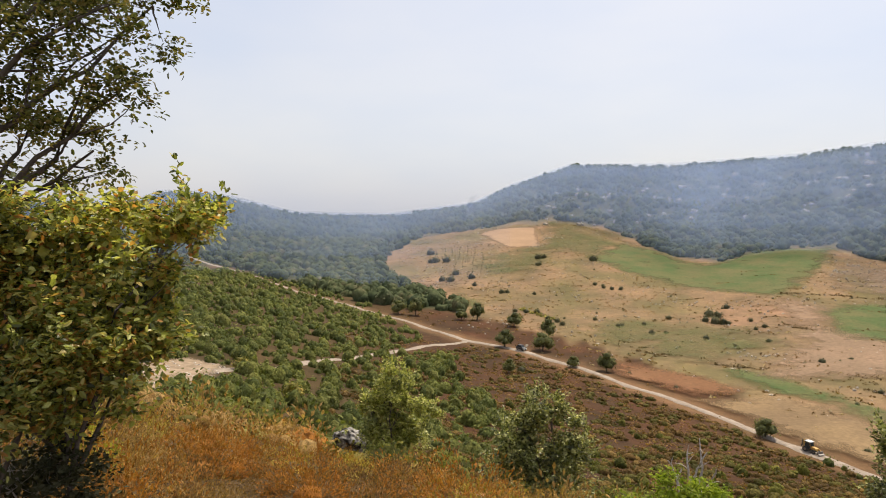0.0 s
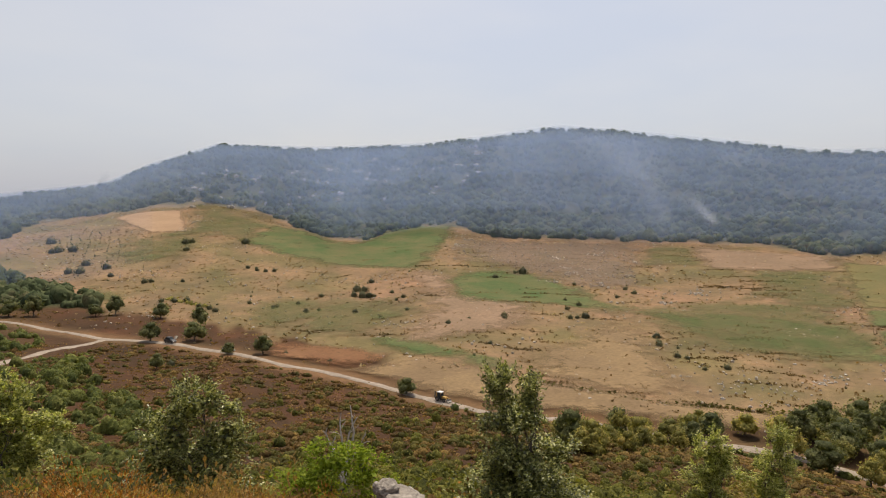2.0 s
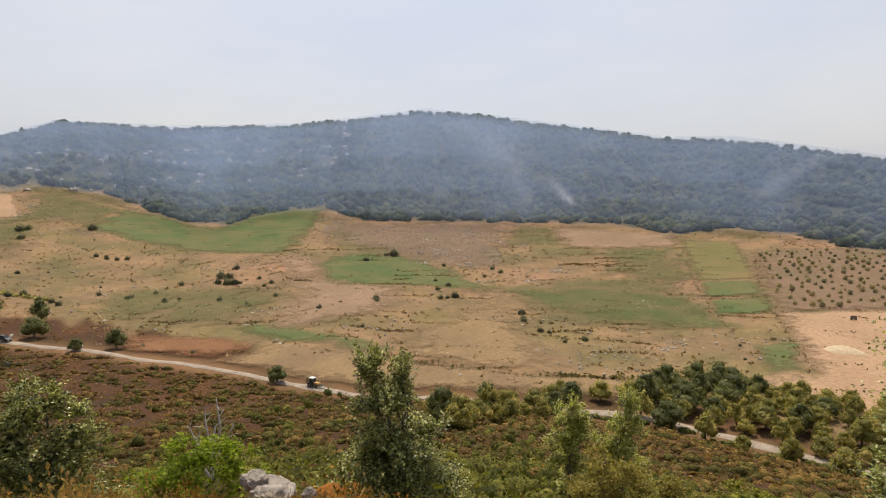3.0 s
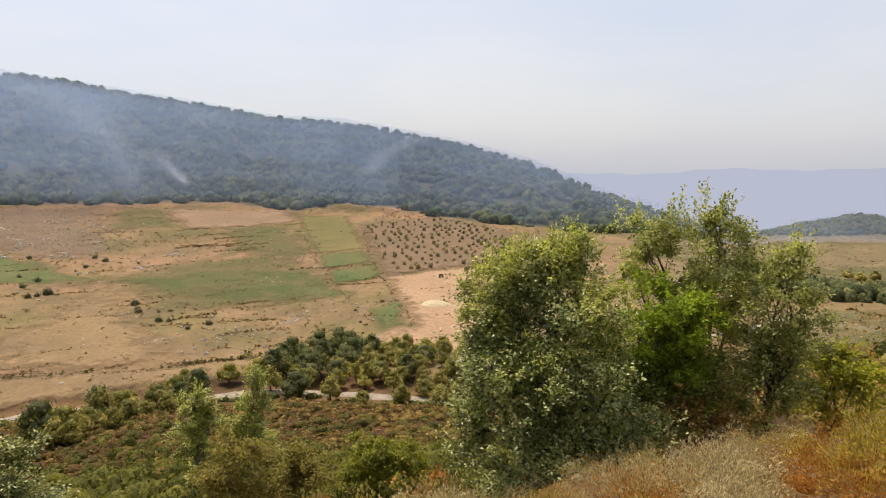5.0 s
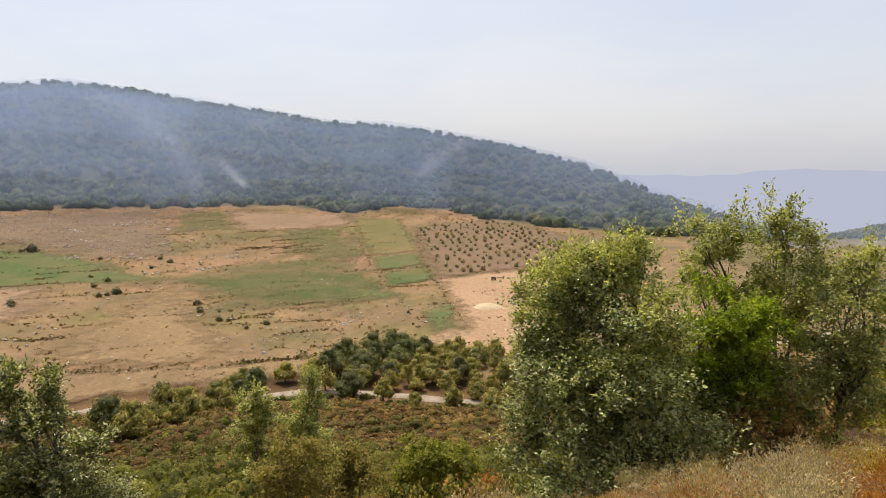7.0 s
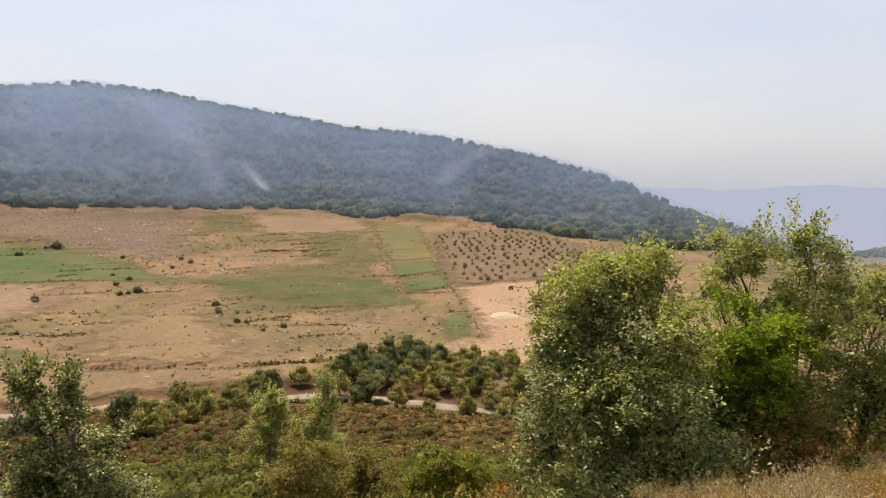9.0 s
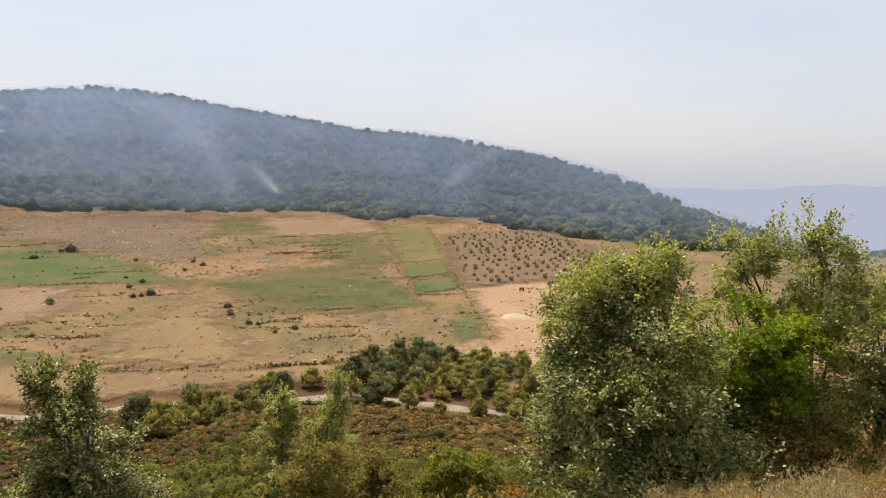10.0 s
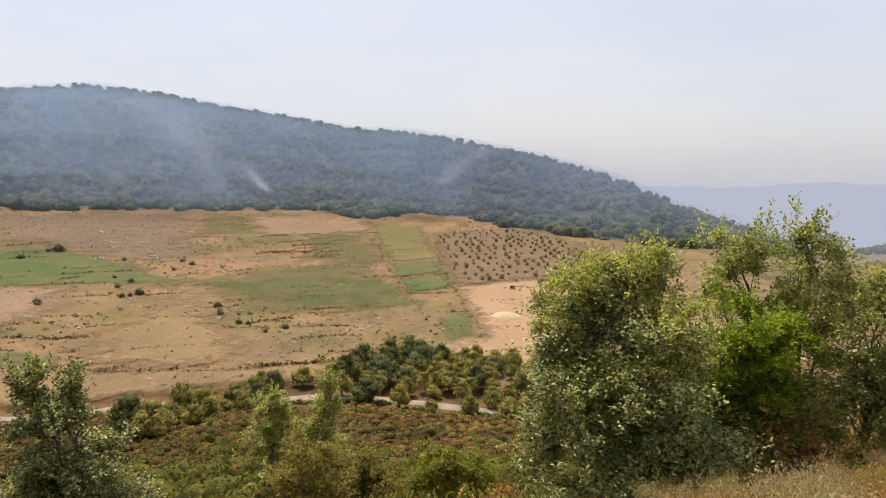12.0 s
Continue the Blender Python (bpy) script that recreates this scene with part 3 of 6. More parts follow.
def build_field(name, label, poly, mat, soft=5.0, lift=0.22, step=3.0):
    p = np.asarray(poly, float)
    lo, hi = p.min(0) - soft, p.max(0) + soft
    nx, ny = int((hi[0] - lo[0]) / step) + 2, int((hi[1] - lo[1]) / step) + 2
    x, y = np.meshgrid(lo[0] + np.arange(nx) * step, lo[1] + np.arange(ny) * step, indexing="ij")
    e = np.clip(0.5 + inside(poly, x, y) / (2 * soft), 0, 1)
    v = np.stack([x, y, ground(x, y) + lift], -1).reshape(-1, 3)
    i, j = np.meshgrid(np.arange(nx - 1), np.arange(ny - 1), indexing="ij")
    f = np.stack([i * ny + j, (i + 1) * ny + j, (i + 1) * ny + j + 1, i * ny + j + 1], -1).reshape(-1, 4)
    f = f[e.ravel()[f].max(1) > 0.02]
    used = np.unique(f)
    back = np.zeros(len(v), int)
    back[used] = np.arange(len(used))
    me = quads(name, v[used], back[f], mat, True)
    at = me.attributes.new("edge", "FLOAT", "POINT")
    at.data.foreach_set("value", e.ravel()[used].astype(np.float32))
    return tagged(new(name, me), label, "field", kind="structure")


floor_disc = build_ground()
disc = bpy.data.meshes.new("ground_underfoot")
floor_disc.to_mesh(disc)
floor_disc.free()
disc.materials.append(MAT_GROUND)
dc = disc.color_attributes.new("cover", "FLOAT_COLOR", "POINT")
dc.data.foreach_set("color", np.tile([0.146, 0.094, 0.052, 1.0], len(disc.vertices)))
tagged(new("ground_underfoot", disc), "trodden dry earth underfoot", "ground", kind="structure")
build_road("road", ROAD, 2.8, 0.30, "pale dusty dirt road along the valley")
build_road("road_branch", BRANCH, 2.2, 0.26, "pale dirt track that joins the road")

GREEN = field_material("green_crop", (0.084, 0.120, 0.043), (0.151, 0.140, 0.062), 0.86, patchy=2.0, grain=0.09)
GREEN_THIN = field_material("thin_green_weeds", (0.109, 0.124, 0.048), (0.181, 0.148, 0.074), 0.55, patchy=2.7, grain=0.06)
OLIVE = field_material("olive_stubble", (0.205, 0.158, 0.07), (0.155, 0.14, 0.06), 0.85)
PEACH = field_material("bare_pinkish_earth", (0.386, 0.252, 0.160), (0.336, 0.216, 0.136), 0.92)
PINK = field_material("pink_bare_earth", (0.315, 0.207, 0.138), (0.255, 0.172, 0.114), 0.8, patchy=2.0, grain=0.08)
BANK = field_material("pale_cut_earth", (0.36, 0.27, 0.19), (0.25, 0.18, 0.12), 0.9, scale=0.25, patchy=1.2)
STONY = field_material("stony_grey_pasture", (0.25, 0.175, 0.128), (0.21, 0.152, 0.115), 0.6, patchy=2.0, grain=0.08)
STRAW = field_material("straw_stubble", (0.285, 0.192, 0.105), (0.225, 0.152, 0.088), 0.8)
RED = field_material("red_brown_soil", (0.176, 0.084, 0.043), (0.218, 0.112, 0.058), 0.9)
SOIL = field_material("orchard_soil", (0.228, 0.146, 0.099), (0.182, 0.13, 0.082), 0.82)
FIELDS = [
    ("upper green crop field below the wood", GREEN, 6, [(105, 451), (143, 503), (156, 485), (173, 417), (219, 452), (272, 443), (207, 359), (166, 318), (136, 359), (115, 407)]),
    ("green crop field among stony pasture", GREEN, 6, [(168, 282), (199, 298), (220, 273), (214, 231), (199, 193), (184, 213), (150, 243)]),
    ("thin green terraced field", GREEN, 5, [(203, 183), (216, 166), (232, 163), (245, 128), (211, 92), (201, 109), (199, 130), (201, 151)]),
    ("olive-coloured stubble strip", OLIVE, 3, [(374, 194), (380, 164), (295, 118), (279, 135)]),
    ("green crop strip", GREEN, 2.5, [(275, 133), (291, 116), (267, 103), (251, 118)]),
    ("green crop strip", GREEN, 2.5, [(245, 115), (263, 101), (239, 89), (224, 102)]),
    ("small green plot beside the threshing ground", GREEN, 3, [(193, 75), (204, 70), (175, 58), (169, 63)]),
    ("green weeds along a ditch", GREEN, 4, [(87, 205), (97, 192), (105, 178), (111, 155), (109, 143), (103, 149), (99, 166), (89, 185)]),
    ("thin green plot below the wood", GREEN_THIN, 4, [(335, 302), (358, 283), (312, 242), (290, 260)]),
    ("thin green terraced pasture", GREEN_THIN, 8, [(324, 216), (347, 182), (274, 135), (260, 155), (287, 188)]),
    ("ploughed peach-coloured plot", PEACH, 3, [(34, 602), (51, 608), (84, 586), (75, 501), (52, 503)]),
    ("bare pale threshing ground", PEACH, 4, [(239, 85), (264, 63), (260, 45), (184, 25), (149, 27), (146, 42), (163, 63), (173, 54), (186, 57)]),
    ("bare pinkish pasture", PINK, 8, [(161, 310), (170, 294), (152, 246), (169, 218), (145, 191), (103, 187), (104, 196), (144, 251)]),
    ("straw-coloured stubble field beside the road", STRAW, 4, [(70, 166), (92, 168), (100, 144), (105, 131), (128, 96), (140, 81), (132, 77), (110, 99), (91, 118), (80, 135)]),
    ("straw-coloured terraced pasture", STRAW, 8, [(122, 152), (188, 176), (152, 130), (131, 102), (111, 128)]),
    ("brown olive orchard soil", SOIL, 5, [(360, 145), (400, 107), (374, 55), (292, 45), (269, 62), (242, 87)]),
    ("stony grey-pink pasture below the wood", STONY, 16, [(241, 389), (313, 350), (335, 308), (244, 224), (219, 236), (224, 279), (211, 328)]),
    ("bare pink pasture below the wood", PINK, 6, [(364, 283), (386, 206), (351, 186), (308, 233)]),
    ("red-brown strip beside the road", RED, 4, [(56, 213), (77, 190), (83, 175), (72, 170), (56, 189)]),
    ("thin green pasture below the wood", GREEN_THIN, 8, [(103, 610), (130, 527), (143, 503), (105, 451), (74, 487)]),
    ("green grass patch at the wood's foot", GREEN_THIN, 5, [(8, 358), (23, 334), (17, 317), (8, 333)]),
    ("thin green and brown terraced pasture", GREEN_THIN, 10, [(196, 190), (238, 188), (280, 158), (232, 108), (190, 100), (182, 150)]),
    ("thin green pasture among bushes", GREEN_THIN, 10, [(62, 270), (95, 285), (122, 262), (116, 225), (88, 210), (66, 225)]),
    ("thin green pasture among stones", GREEN_THIN, 9, [(30, 470), (70, 500), (76, 440), (40, 400), (22, 420)]),
    ("thin green pasture", GREEN_THIN, 8, [(394, -14), (412, -48), (258, -40), (311, -16)]),
]
for k, (label, mat, soft, poly) in enumerate(FIELDS):
    build_field("field", label, poly, mat, soft * 1.5, 0.2 + 0.02 * k)


# ---- woods and scrub that nobody could count ----
def far_tree(g, side=2, n=14, lift=0.0):
    """A broad oak crown seen from afar: a main dome, lower domes at its side and loose sprays at the rim."""
    pieces = []
    for k in range(side + 1):
        v, f = bush_body(g, 4.6 if k == 0 else g.uniform(3.0, 4.2), 3.3 if k == 0 else g.uniform(1.7, 2.4))
        t = g.uniform(0, 6.283)
        away = 0.0 if k == 0 else g.uniform(1.9, 2.8)
        pieces.append((v + np.array([away * math.cos(t), away * math.sin(t), 1.0 + lift - 0.5 * (k > 0)]), f))
    d = unit(g.normal(size=(n, 3)) + np.array([0, 0, 0.5]))
    at = d * np.array([3.6, 3.6, 2.9]) * g.uniform(0.85, 1.1, (n, 1)) + np.array([0, 0, 2.5 + lift])
    pieces.append(clumps(g, at, d, 0.95))
    if lift:
        pieces.append(limb(g, (0, 0, -1), (0.3, 0, 1.6 + lift), 0.28, 0.2, 0.05, 3, 4)[0])
    return joined(pieces)


def shrub_shape(g, n, tall=0.9, size=0.3, body=0):
    """A rounded bush: a lumpy body (1: coarse, 2: finer) dressed in sprays of leaves."""
    d = unit(g.normal(size=(n, 3)))
    d[:, 2] = np.abs(d[:, 2])
    at = d * np.array([0.9, 0.9, tall]) * g.uniform(0.7 if body else 0.55, 1.05, (n, 1)) * (1 + 0.25 * np.sin(3 * np.arctan2(d[:, :1], d[:, 1:2]) + g.uniform(0, 6)))
    pieces = [clumps(g, at, d, size)]
    if body == 1:
        pieces.append(bush_body(g, tall * 0.78, 0.78))
    if body == 2:
        v, f = bush_body(g, tall * 0.75, 0.6)
        pieces += [bush_body(g, tall * 0.85, 0.72), (v + np.array([g.uniform(-0.4, 0.4), g.uniform(-0.4, 0.4), 0]), f)]
    return joined(pieces)


g = np.random.default_rng(7)
far_trees = [far_tree(g) for _ in range(10)]
farther_trees = [far_tree(g, 1, 8) for _ in range(8)]
crest_trees = [far_tree(g, 1, 22, 2.6) for _ in range(8)]
x, y = spread(g, 90000, -48, 99, 300, 930)
r, a = np.hypot(x, y), np.degrees(np.arctan2(x, y))
crest = by_bearing(VALLEY, a)[:, 4]
ok = (inside(WOOD, x, y) > 2) & (r < crest + 8) & (line_distance(ROAD, x, y) > 6)
ok &= ~((a > 8) & (a < 36) & (r > 600) & (r < 730) & (waves(x, y, 34, 47) > 0.18))  # stony clearings
ok &= ~((waves(x, y, 26, 48) > 0.62) & (r > crest - 150))  # thin, burnt patches under the crest
x, y, r, crest = x[ok][:15500], y[ok][:15500], r[ok][:15500], crest[ok][:15500]
on_crest = (r > crest - 16) & (r < crest + 8)
open_crest = on_crest & (g.uniform(size=len(x)) < 0.9)
for name, shapes, m, label in (("forest", far_trees, (r < 640) & ~on_crest, "dense grey-green oak forest on the hillside"), ("upper_forest", farther_trees, (r >= 640) & ~on_crest & (r < crest + 8), "dense grey-green oak forest on the upper slope"),
                               ("crest_forest", crest_trees, open_crest, "open row of oaks along the crest")):
    v, f = scatter(shapes, g, x[m], y[m], (0.45 + 0.95 * g.uniform(0, 1, m.sum()) ** 1.2) * (0.62 if name == "crest_forest" else 1.0), tall=g.uniform(0.8, 1.15, m.sum()), sink=0.9)
    tagged(new(name, quads(name, v, f, MAT_FOREST, True)), label, "forest", kind="stuff")

scrub = [shrub_shape(g, 12, g.uniform(1.1, 1.6), 0.28, 1) for _ in range(8)]
scrub_near = [shrub_shape(g, 50, g.uniform(1.1, 1.6), 0.19, 2) for _ in range(8)]
x, y = spread(g, 18000, -48, 12, 58, 430)
r, a = np.hypot(x, y), np.degrees(np.arctan2(x, y))
edge = np.interp(r, [60, 110, 160, 200, 260, 330, 430], [10, 7, 1.5, -1.5, -4, -9.5, -16]) + 3 * waves(x, y, 40, 3)
ok = (inside(WOOD, x, y) < 2) & (line_distance(ROAD, x, y) > 3) & (line_distance(BRANCH, x, y) > np.where(x < -13, 1.0, 3.0)) & (a < edge) & (np.hypot(x + 42, y - 99) > 11)
x, y = x[ok][:7000], y[ok][:7000]
near = np.hypot(x, y) < 175
for name, m, shapes, label in (("green_scrub", ~near, scrub, "dense green maquis scrub on the far slope"), ("near_scrub", near, scrub_near, "dense green maquis bushes on the near slope")):
    v, f = scatter(shapes, g, x[m], y[m], 0.75 + 1.5 * g.uniform(0, 1, m.sum()) ** 2, tall=g.uniform(0.9, 1.3, m.sum()), sink=0.15)
    tagged(new(name, quads(name, v, f, MAT_MAQUIS, True)), label, "scrub", kind="stuff")

x, y = spread(g, 2600, 6, 58, 46, 135)
r, a = np.hypot(x, y), np.degrees(np.arctan2(x, y))
ok = (g.uniform(size=len(x)) < np.interp(r, [46, 75, 110, 135], [0.5, 0.3, 0.1, 0.03])) & (waves(x, y, 22, 44) > -0.25)
v, f = scatter(scrub_near, g, x[ok], y[ok], g.uniform(0.55, 1.25, ok.sum()), tall=g.uniform(0.9, 1.4, ok.sum()), sink=0.15)
tagged(new("slope_thicket", quads("slope_thicket", v, f, MAT_SLOPE_BUSH, True)), "dark green bushes scattered down the slope", "scrub", kind="stuff")

slope = [shrub_shape(g, 20, g.uniform(0.8, 1.2), 0.2, 1) for _ in range(8)]
slope_near = [shrub_shape(g, 26, g.uniform(0.8, 1.2), 0.18, 2) for _ in range(8)]
x, y = spread(g, 34000, -10, 96, 56, 235)
r, a = np.hypot(x, y), np.degrees(np.arctan2(x, y))
below = np.interp(a, [-10, 2.5, 11, 20, 29, 45, 61, 77, 96], [220, 236, 205, 172, 148, 134, 133, 118, 150])
keep = waves(x, y, 16, 41) + 0.5 * np.clip((a - 30) / 30, -1, 1) + 0.9 * np.clip((70 - r) / 40, -1, 1) > -1.15
ok = (r < below - 3) & keep & (line_distance(BRANCH, x, y) > 4)
x, y = x[ok][:12000], y[ok][:12000]
dark = g.uniform(size=len(x)) < 0.6 + 0.3 * waves(x, y, 30, 43)
close = np.hypot(x, y) < 105
brown = dark & (g.uniform(size=len(x)) < np.interp(np.degrees(np.arctan2(x, y)), [30, 55], [0.15, 0.65]))
dark &= ~brown
bx, by = spread(g, 14000, -8, 96, 56, 240)
br, ba = np.hypot(bx, by), np.degrees(np.arctan2(bx, by))
ok = (br < np.interp(ba, [-10, 2.5, 11, 20, 29, 45, 61, 77, 96], [220, 236, 205, 172, 148, 134, 133, 118, 150]) - 2) & (line_distance(BRANCH, bx, by) > 3)
bx, by = bx[ok][:8000], by[ok][:8000]
bracken = [shrub_shape(g, 8, g.uniform(0.4, 0.7), 0.4, False) for _ in range(6)]
v, f = scatter(bracken, g, bx, by, g.uniform(0.3, 0.95, len(bx)), sink=0.05)
tagged(new("bracken", quads("bracken", v, f, MAT_HEATH_BROWN)), "withered red-brown bracken on the slope", "bracken", kind="stuff")
for name, mat, m, label in (("slope_heath", MAT_HEATH_DARK, dark & ~close, "dark brown-green heath on the lower slope"), ("brown_slope_heath", MAT_SLOPE_BROWN, brown, "olive-brown heather on the lower slope"), ("slope_scrub", MAT_SCRUB, ~dark & ~brown & ~close, "low green scrub on the lower slope"),
                            ("mid_slope_heath", MAT_HEATH_DARK, dark & close, "dark brown-green heath on the middle slope"), ("mid_slope_scrub", MAT_SCRUB, ~dark & ~brown & close, "low green scrub on the middle slope")):
    v, f = scatter(slope_near if "mid" in name else slope, g, x[m], y[m], 0.35 + 0.95 * g.uniform(0, 1, m.sum()) ** 2.2, sink=0.08)
    tagged(new(name, quads(name, v, f, mat, True)), label, "scrub", kind="stuff")


# ---- trees ----
def crown(g, lobes, twigs, per, leaf, spray=0.22, core=0.5, shoots=0, tuft_size=1.0, blade=leaves):
    """Leaves on many short twigs gathered in tufts over lobes (x, y, z, half width, half height), darker sprays inside, upright shoots on top."""
    size = np.array([(l[3] ** 2 * l[4]) ** (2 / 3) for l in lobes])
    count = np.maximum((twigs * size / size.sum()).astype(int), 3)
    at, out = [], []
    for (lx, ly, lz, rx, rz), n in zip(lobes, count):
        m = max(int(n / (34 * tuft_size)), 9)
        tuft = unit(g.normal(size=(m, 3)) + np.array([0, 0, 0.15]))
        heart = tuft * g.uniform(0.58, 1.0, (m, 1))
        own = g.integers(0, m, n)
        d = unit(tuft[own] + 0.7 * g.normal(size=(n, 3)))
        place = heart[own] + g.normal(size=(n, 3)) * np.array([1, 1, 0.6]) * (g.uniform(0.10, 0.21, (m, 1)) * tuft_size ** 0.5)[own]
        at.append(np.array([lx, ly, lz]) + place * np.array([rx, rx, rz]))
        out.append(d)
    at, out = np.concatenate(at), np.concatenate(out)
    way = unit(out + np.array([0, 0, 0.55]) + 0.5 * g.normal(size=out.shape))
    k = np.repeat(np.arange(len(at)), per)
    t = g.uniform(0, 1, (len(k), 1))
    place = at[k] + way[k] * spray * t + 0.12 * spray * g.normal(size=(len(k), 3))
    lw = unit(way[k] * 0.6 + g.normal(size=(len(k), 3)) * np.array([1, 1, 0.45]))
    pieces = [blade(g, place, lw, leaf, leaf * 0.58, 0.15)]
    if shoots:
        L = np.array(lobes)
        weight = np.clip(L[:, 2] - np.median(L[:, 2]) + 0.3, 0.02, None) * L[:, 3]
        own = g.choice(len(L), shoots, p=weight / weight.sum())
        d = unit(g.normal(size=(shoots, 3)) * np.array([1, 1, 0.4]) + np.array([0, 0, 0.8]))
        foot = L[own, :3] + d * L[own][:, [3, 3, 4]] * 0.85
        up = unit(0.5 * d + np.array([0, 0, 1.0]) + 0.25 * g.normal(size=(shoots, 3)))
        long = spray * g.uniform(1.2, 2.8, (shoots, 1))
        k = np.repeat(np.arange(shoots), 26)
        t = g.uniform(0, 1, (len(k), 1))
        place = foot[k] + up[k] * long[k] * t + (0.22 - 0.14 * t) * spray * g.normal(size=(len(k), 3))
        pieces.append(blade(g, place, unit(up[k] + 0.8 * g.normal(size=(len(k), 3))), leaf, leaf * 0.55))
    if core:
        n = int(len(at) * 2.6 * core)
        pick = g.integers(0, len(lobes), n)
        L = np.array(lobes)[pick]
        d = unit(g.normal(size=(n, 3))) * g.uniform(0.1, 0.56, (n, 1))
        pieces.append(clumps(g, L[:, :3] + d * L[:, [3, 3, 4]], d, leaf * 0.85))
    return joined(pieces), at, way


def wood(g, lobes, forks, thick, tips, spread_to=60, rise=0.35):
    """Trunks from the base, a limb to each lobe, and the thin twigs. forks: (foot x, y, z, lobe numbers)."""
    trunks, limbs, twigs = [], [], []
    for fx, fy, fz, own in forks:
        centre = np.mean([lobes[i][:3] for i in own], 0)
        low = min(lobes[i][2] for i in own)
        fork = np.array([fx * 0.6 + centre[0] * 0.4, fy * 0.6 + centre[1] * 0.4, max(rise * low, rise * centre[2])])
        trunks.append(limb(g, (fx, fy, fz), fork, thick, thick * 0.75, 0.06)[0])
        for i in own:
            lobe = np.array(lobes[i][:3])
            t, path = limb(g, fork, lobe + [0, 0, lobes[i][4] * 0.5], thick * 0.62, thick * 0.16, 0.09, 8)
            limbs.append(t)
            near = np.argsort(np.linalg.norm(tips - lobe, axis=1))[: int(spread_to / len(lobes)) * 4 : 4]
            for k in near:
                start = path[min(len(path) - 1, 3 + k % 5)]
                twigs.append(limb(g, start, tips[k], thick * 0.17, thick * 0.04, 0.08, 5, 4)[0])
    return trunks, limbs, twigs


def build_tree(name, label, x, y, turn, lobes, forks, mat, twigs, per, leaf, thick=0.09, seed=1, spray=0.22, core=0.5, limbs=90, bark=None, category="tree", extra=None, rise=0.35, shoots=0, tuft_size=1.0, blade=leaves):
    g = np.random.default_rng(seed)
    ob = tagged(base_at(name, x, y, turn=turn), label, category)
    (v, f), tips, _ = crown(g, lobes, twigs, per, leaf, spray, core, shoots, tuft_size, blade)
    bark = bark or MAT_BARK
    stems, arms, twig = wood(g, lobes, forks, thick, tips, limbs, rise)
    for v0, f0 in stems:
        part("trunk", quads("trunk", v0, f0, bark, True), ob, "grey bark")
    for v0, f0 in arms:
        part("limb", quads("limb", v0, f0, bark, True), ob)
    for v0, f0 in twig:
        part("twig", quads("twig", v0, f0, bark, True), ob)
    part("crown", quads("crown", v, f, mat), ob)
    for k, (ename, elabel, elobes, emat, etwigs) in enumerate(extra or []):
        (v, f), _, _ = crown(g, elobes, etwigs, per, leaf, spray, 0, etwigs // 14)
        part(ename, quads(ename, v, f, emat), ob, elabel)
    return ob


R1 = [(-0.34, 0, 3.44, 0.53, 0.53), (-0.92, 0.2, 3.10, 0.63, 0.63), (0.04, 0, 2.69, 0.98, 0.88), (-1.21, -0.2, 2.41, 0.48, 0.61), (-0.75, -0.6, 1.69, 0.82, 0.78), (0.55, -0.5, 1.63, 0.95, 0.85), (-1.25, -0.2, 0.83, 0.51, 0.65), (-0.11, -0.6, 0.70, 1.07, 0.75), (0.7, 0.2, 2.28, 0.60, 0.73), (0.3, 0.3, 3.60, 0.36, 0.45), (0.85, -0.3, 0.85, 0.75, 0.75), (-0.75, 0, 2.2, 0.75, 0.65)]
# upper lobes repeat in brighter yellow leaves: sunlight put into the colour
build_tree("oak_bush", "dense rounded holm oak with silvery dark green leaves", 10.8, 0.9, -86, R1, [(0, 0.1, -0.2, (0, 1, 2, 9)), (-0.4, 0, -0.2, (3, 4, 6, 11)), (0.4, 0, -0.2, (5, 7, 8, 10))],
           MAT_HOLM, 4700, 10, 0.066, 0.07, 11, core=0.6, tuft_size=2.2, extra=[("sunlit_sprays", "upper sprays with sunlight put into their yellowish leaf colour", [R1[0], R1[1], R1[9], R1[2], R1[3], R1[8]], MAT_OAK, 1800)])
R2 = [(-0.12, 0, 2.33, 0.78, 0.67), (0.39, 0.2, 1.89, 0.63, 0.63), (-0.4, 0, 1.44, 0.63, 0.63), (0.12, 0, 1.05, 0.74, 0.64)]
build_tree("green_oak", "bright green young oak between two darker trees", 12.5, -1.0, -95, R2, [(0, 0, -0.2, (0, 1, 2, 3))], MAT_BRIGHT, 1900, 9, 0.072, 0.06, 12, core=0.6, shoots=40)
R3 = [(-0.98, 0, 4.03, 0.61, 0.56), (-1.26, 0.2, 3.41, 0.46, 0.46), (-0.34, 0, 4.3, 0.22, 0.45), (0.29, 0, 4.5, 0.28, 0.46), (0.41, 0, 3.97, 0.61, 0.61), (0.81, 0.3, 3.27, 0.58, 0.58), (-0.09, 0, 3.27, 0.56, 0.45), (0.21, 0.4, 2.52, 0.58, 0.58)]
build_tree("open_oak", "taller open oak with bare leaning stems", 13.6, -1.5, -97, R3, [(-0.1, 0, -0.2, (0, 1, 2, 6)), (0.25, 0, -0.2, (3, 4, 5, 7))], MAT_OAK_PALE, 2200, 9, 0.066, 0.07, 13, core=0.15, shoots=50, limbs=60)
R4 = [(0.35, 0, 3.1, 0.36, 0.43), (0.11, 0, 2.72, 0.65, 0.60), (0.5, -0.3, 2.19, 0.48, 0.59), (-0.09, 0.2, 1.80, 0.67, 0.67), (-0.24, 0, 1.06, 0.78, 0.61), (0.41, -0.2, 1.32, 0.55, 0.66)]
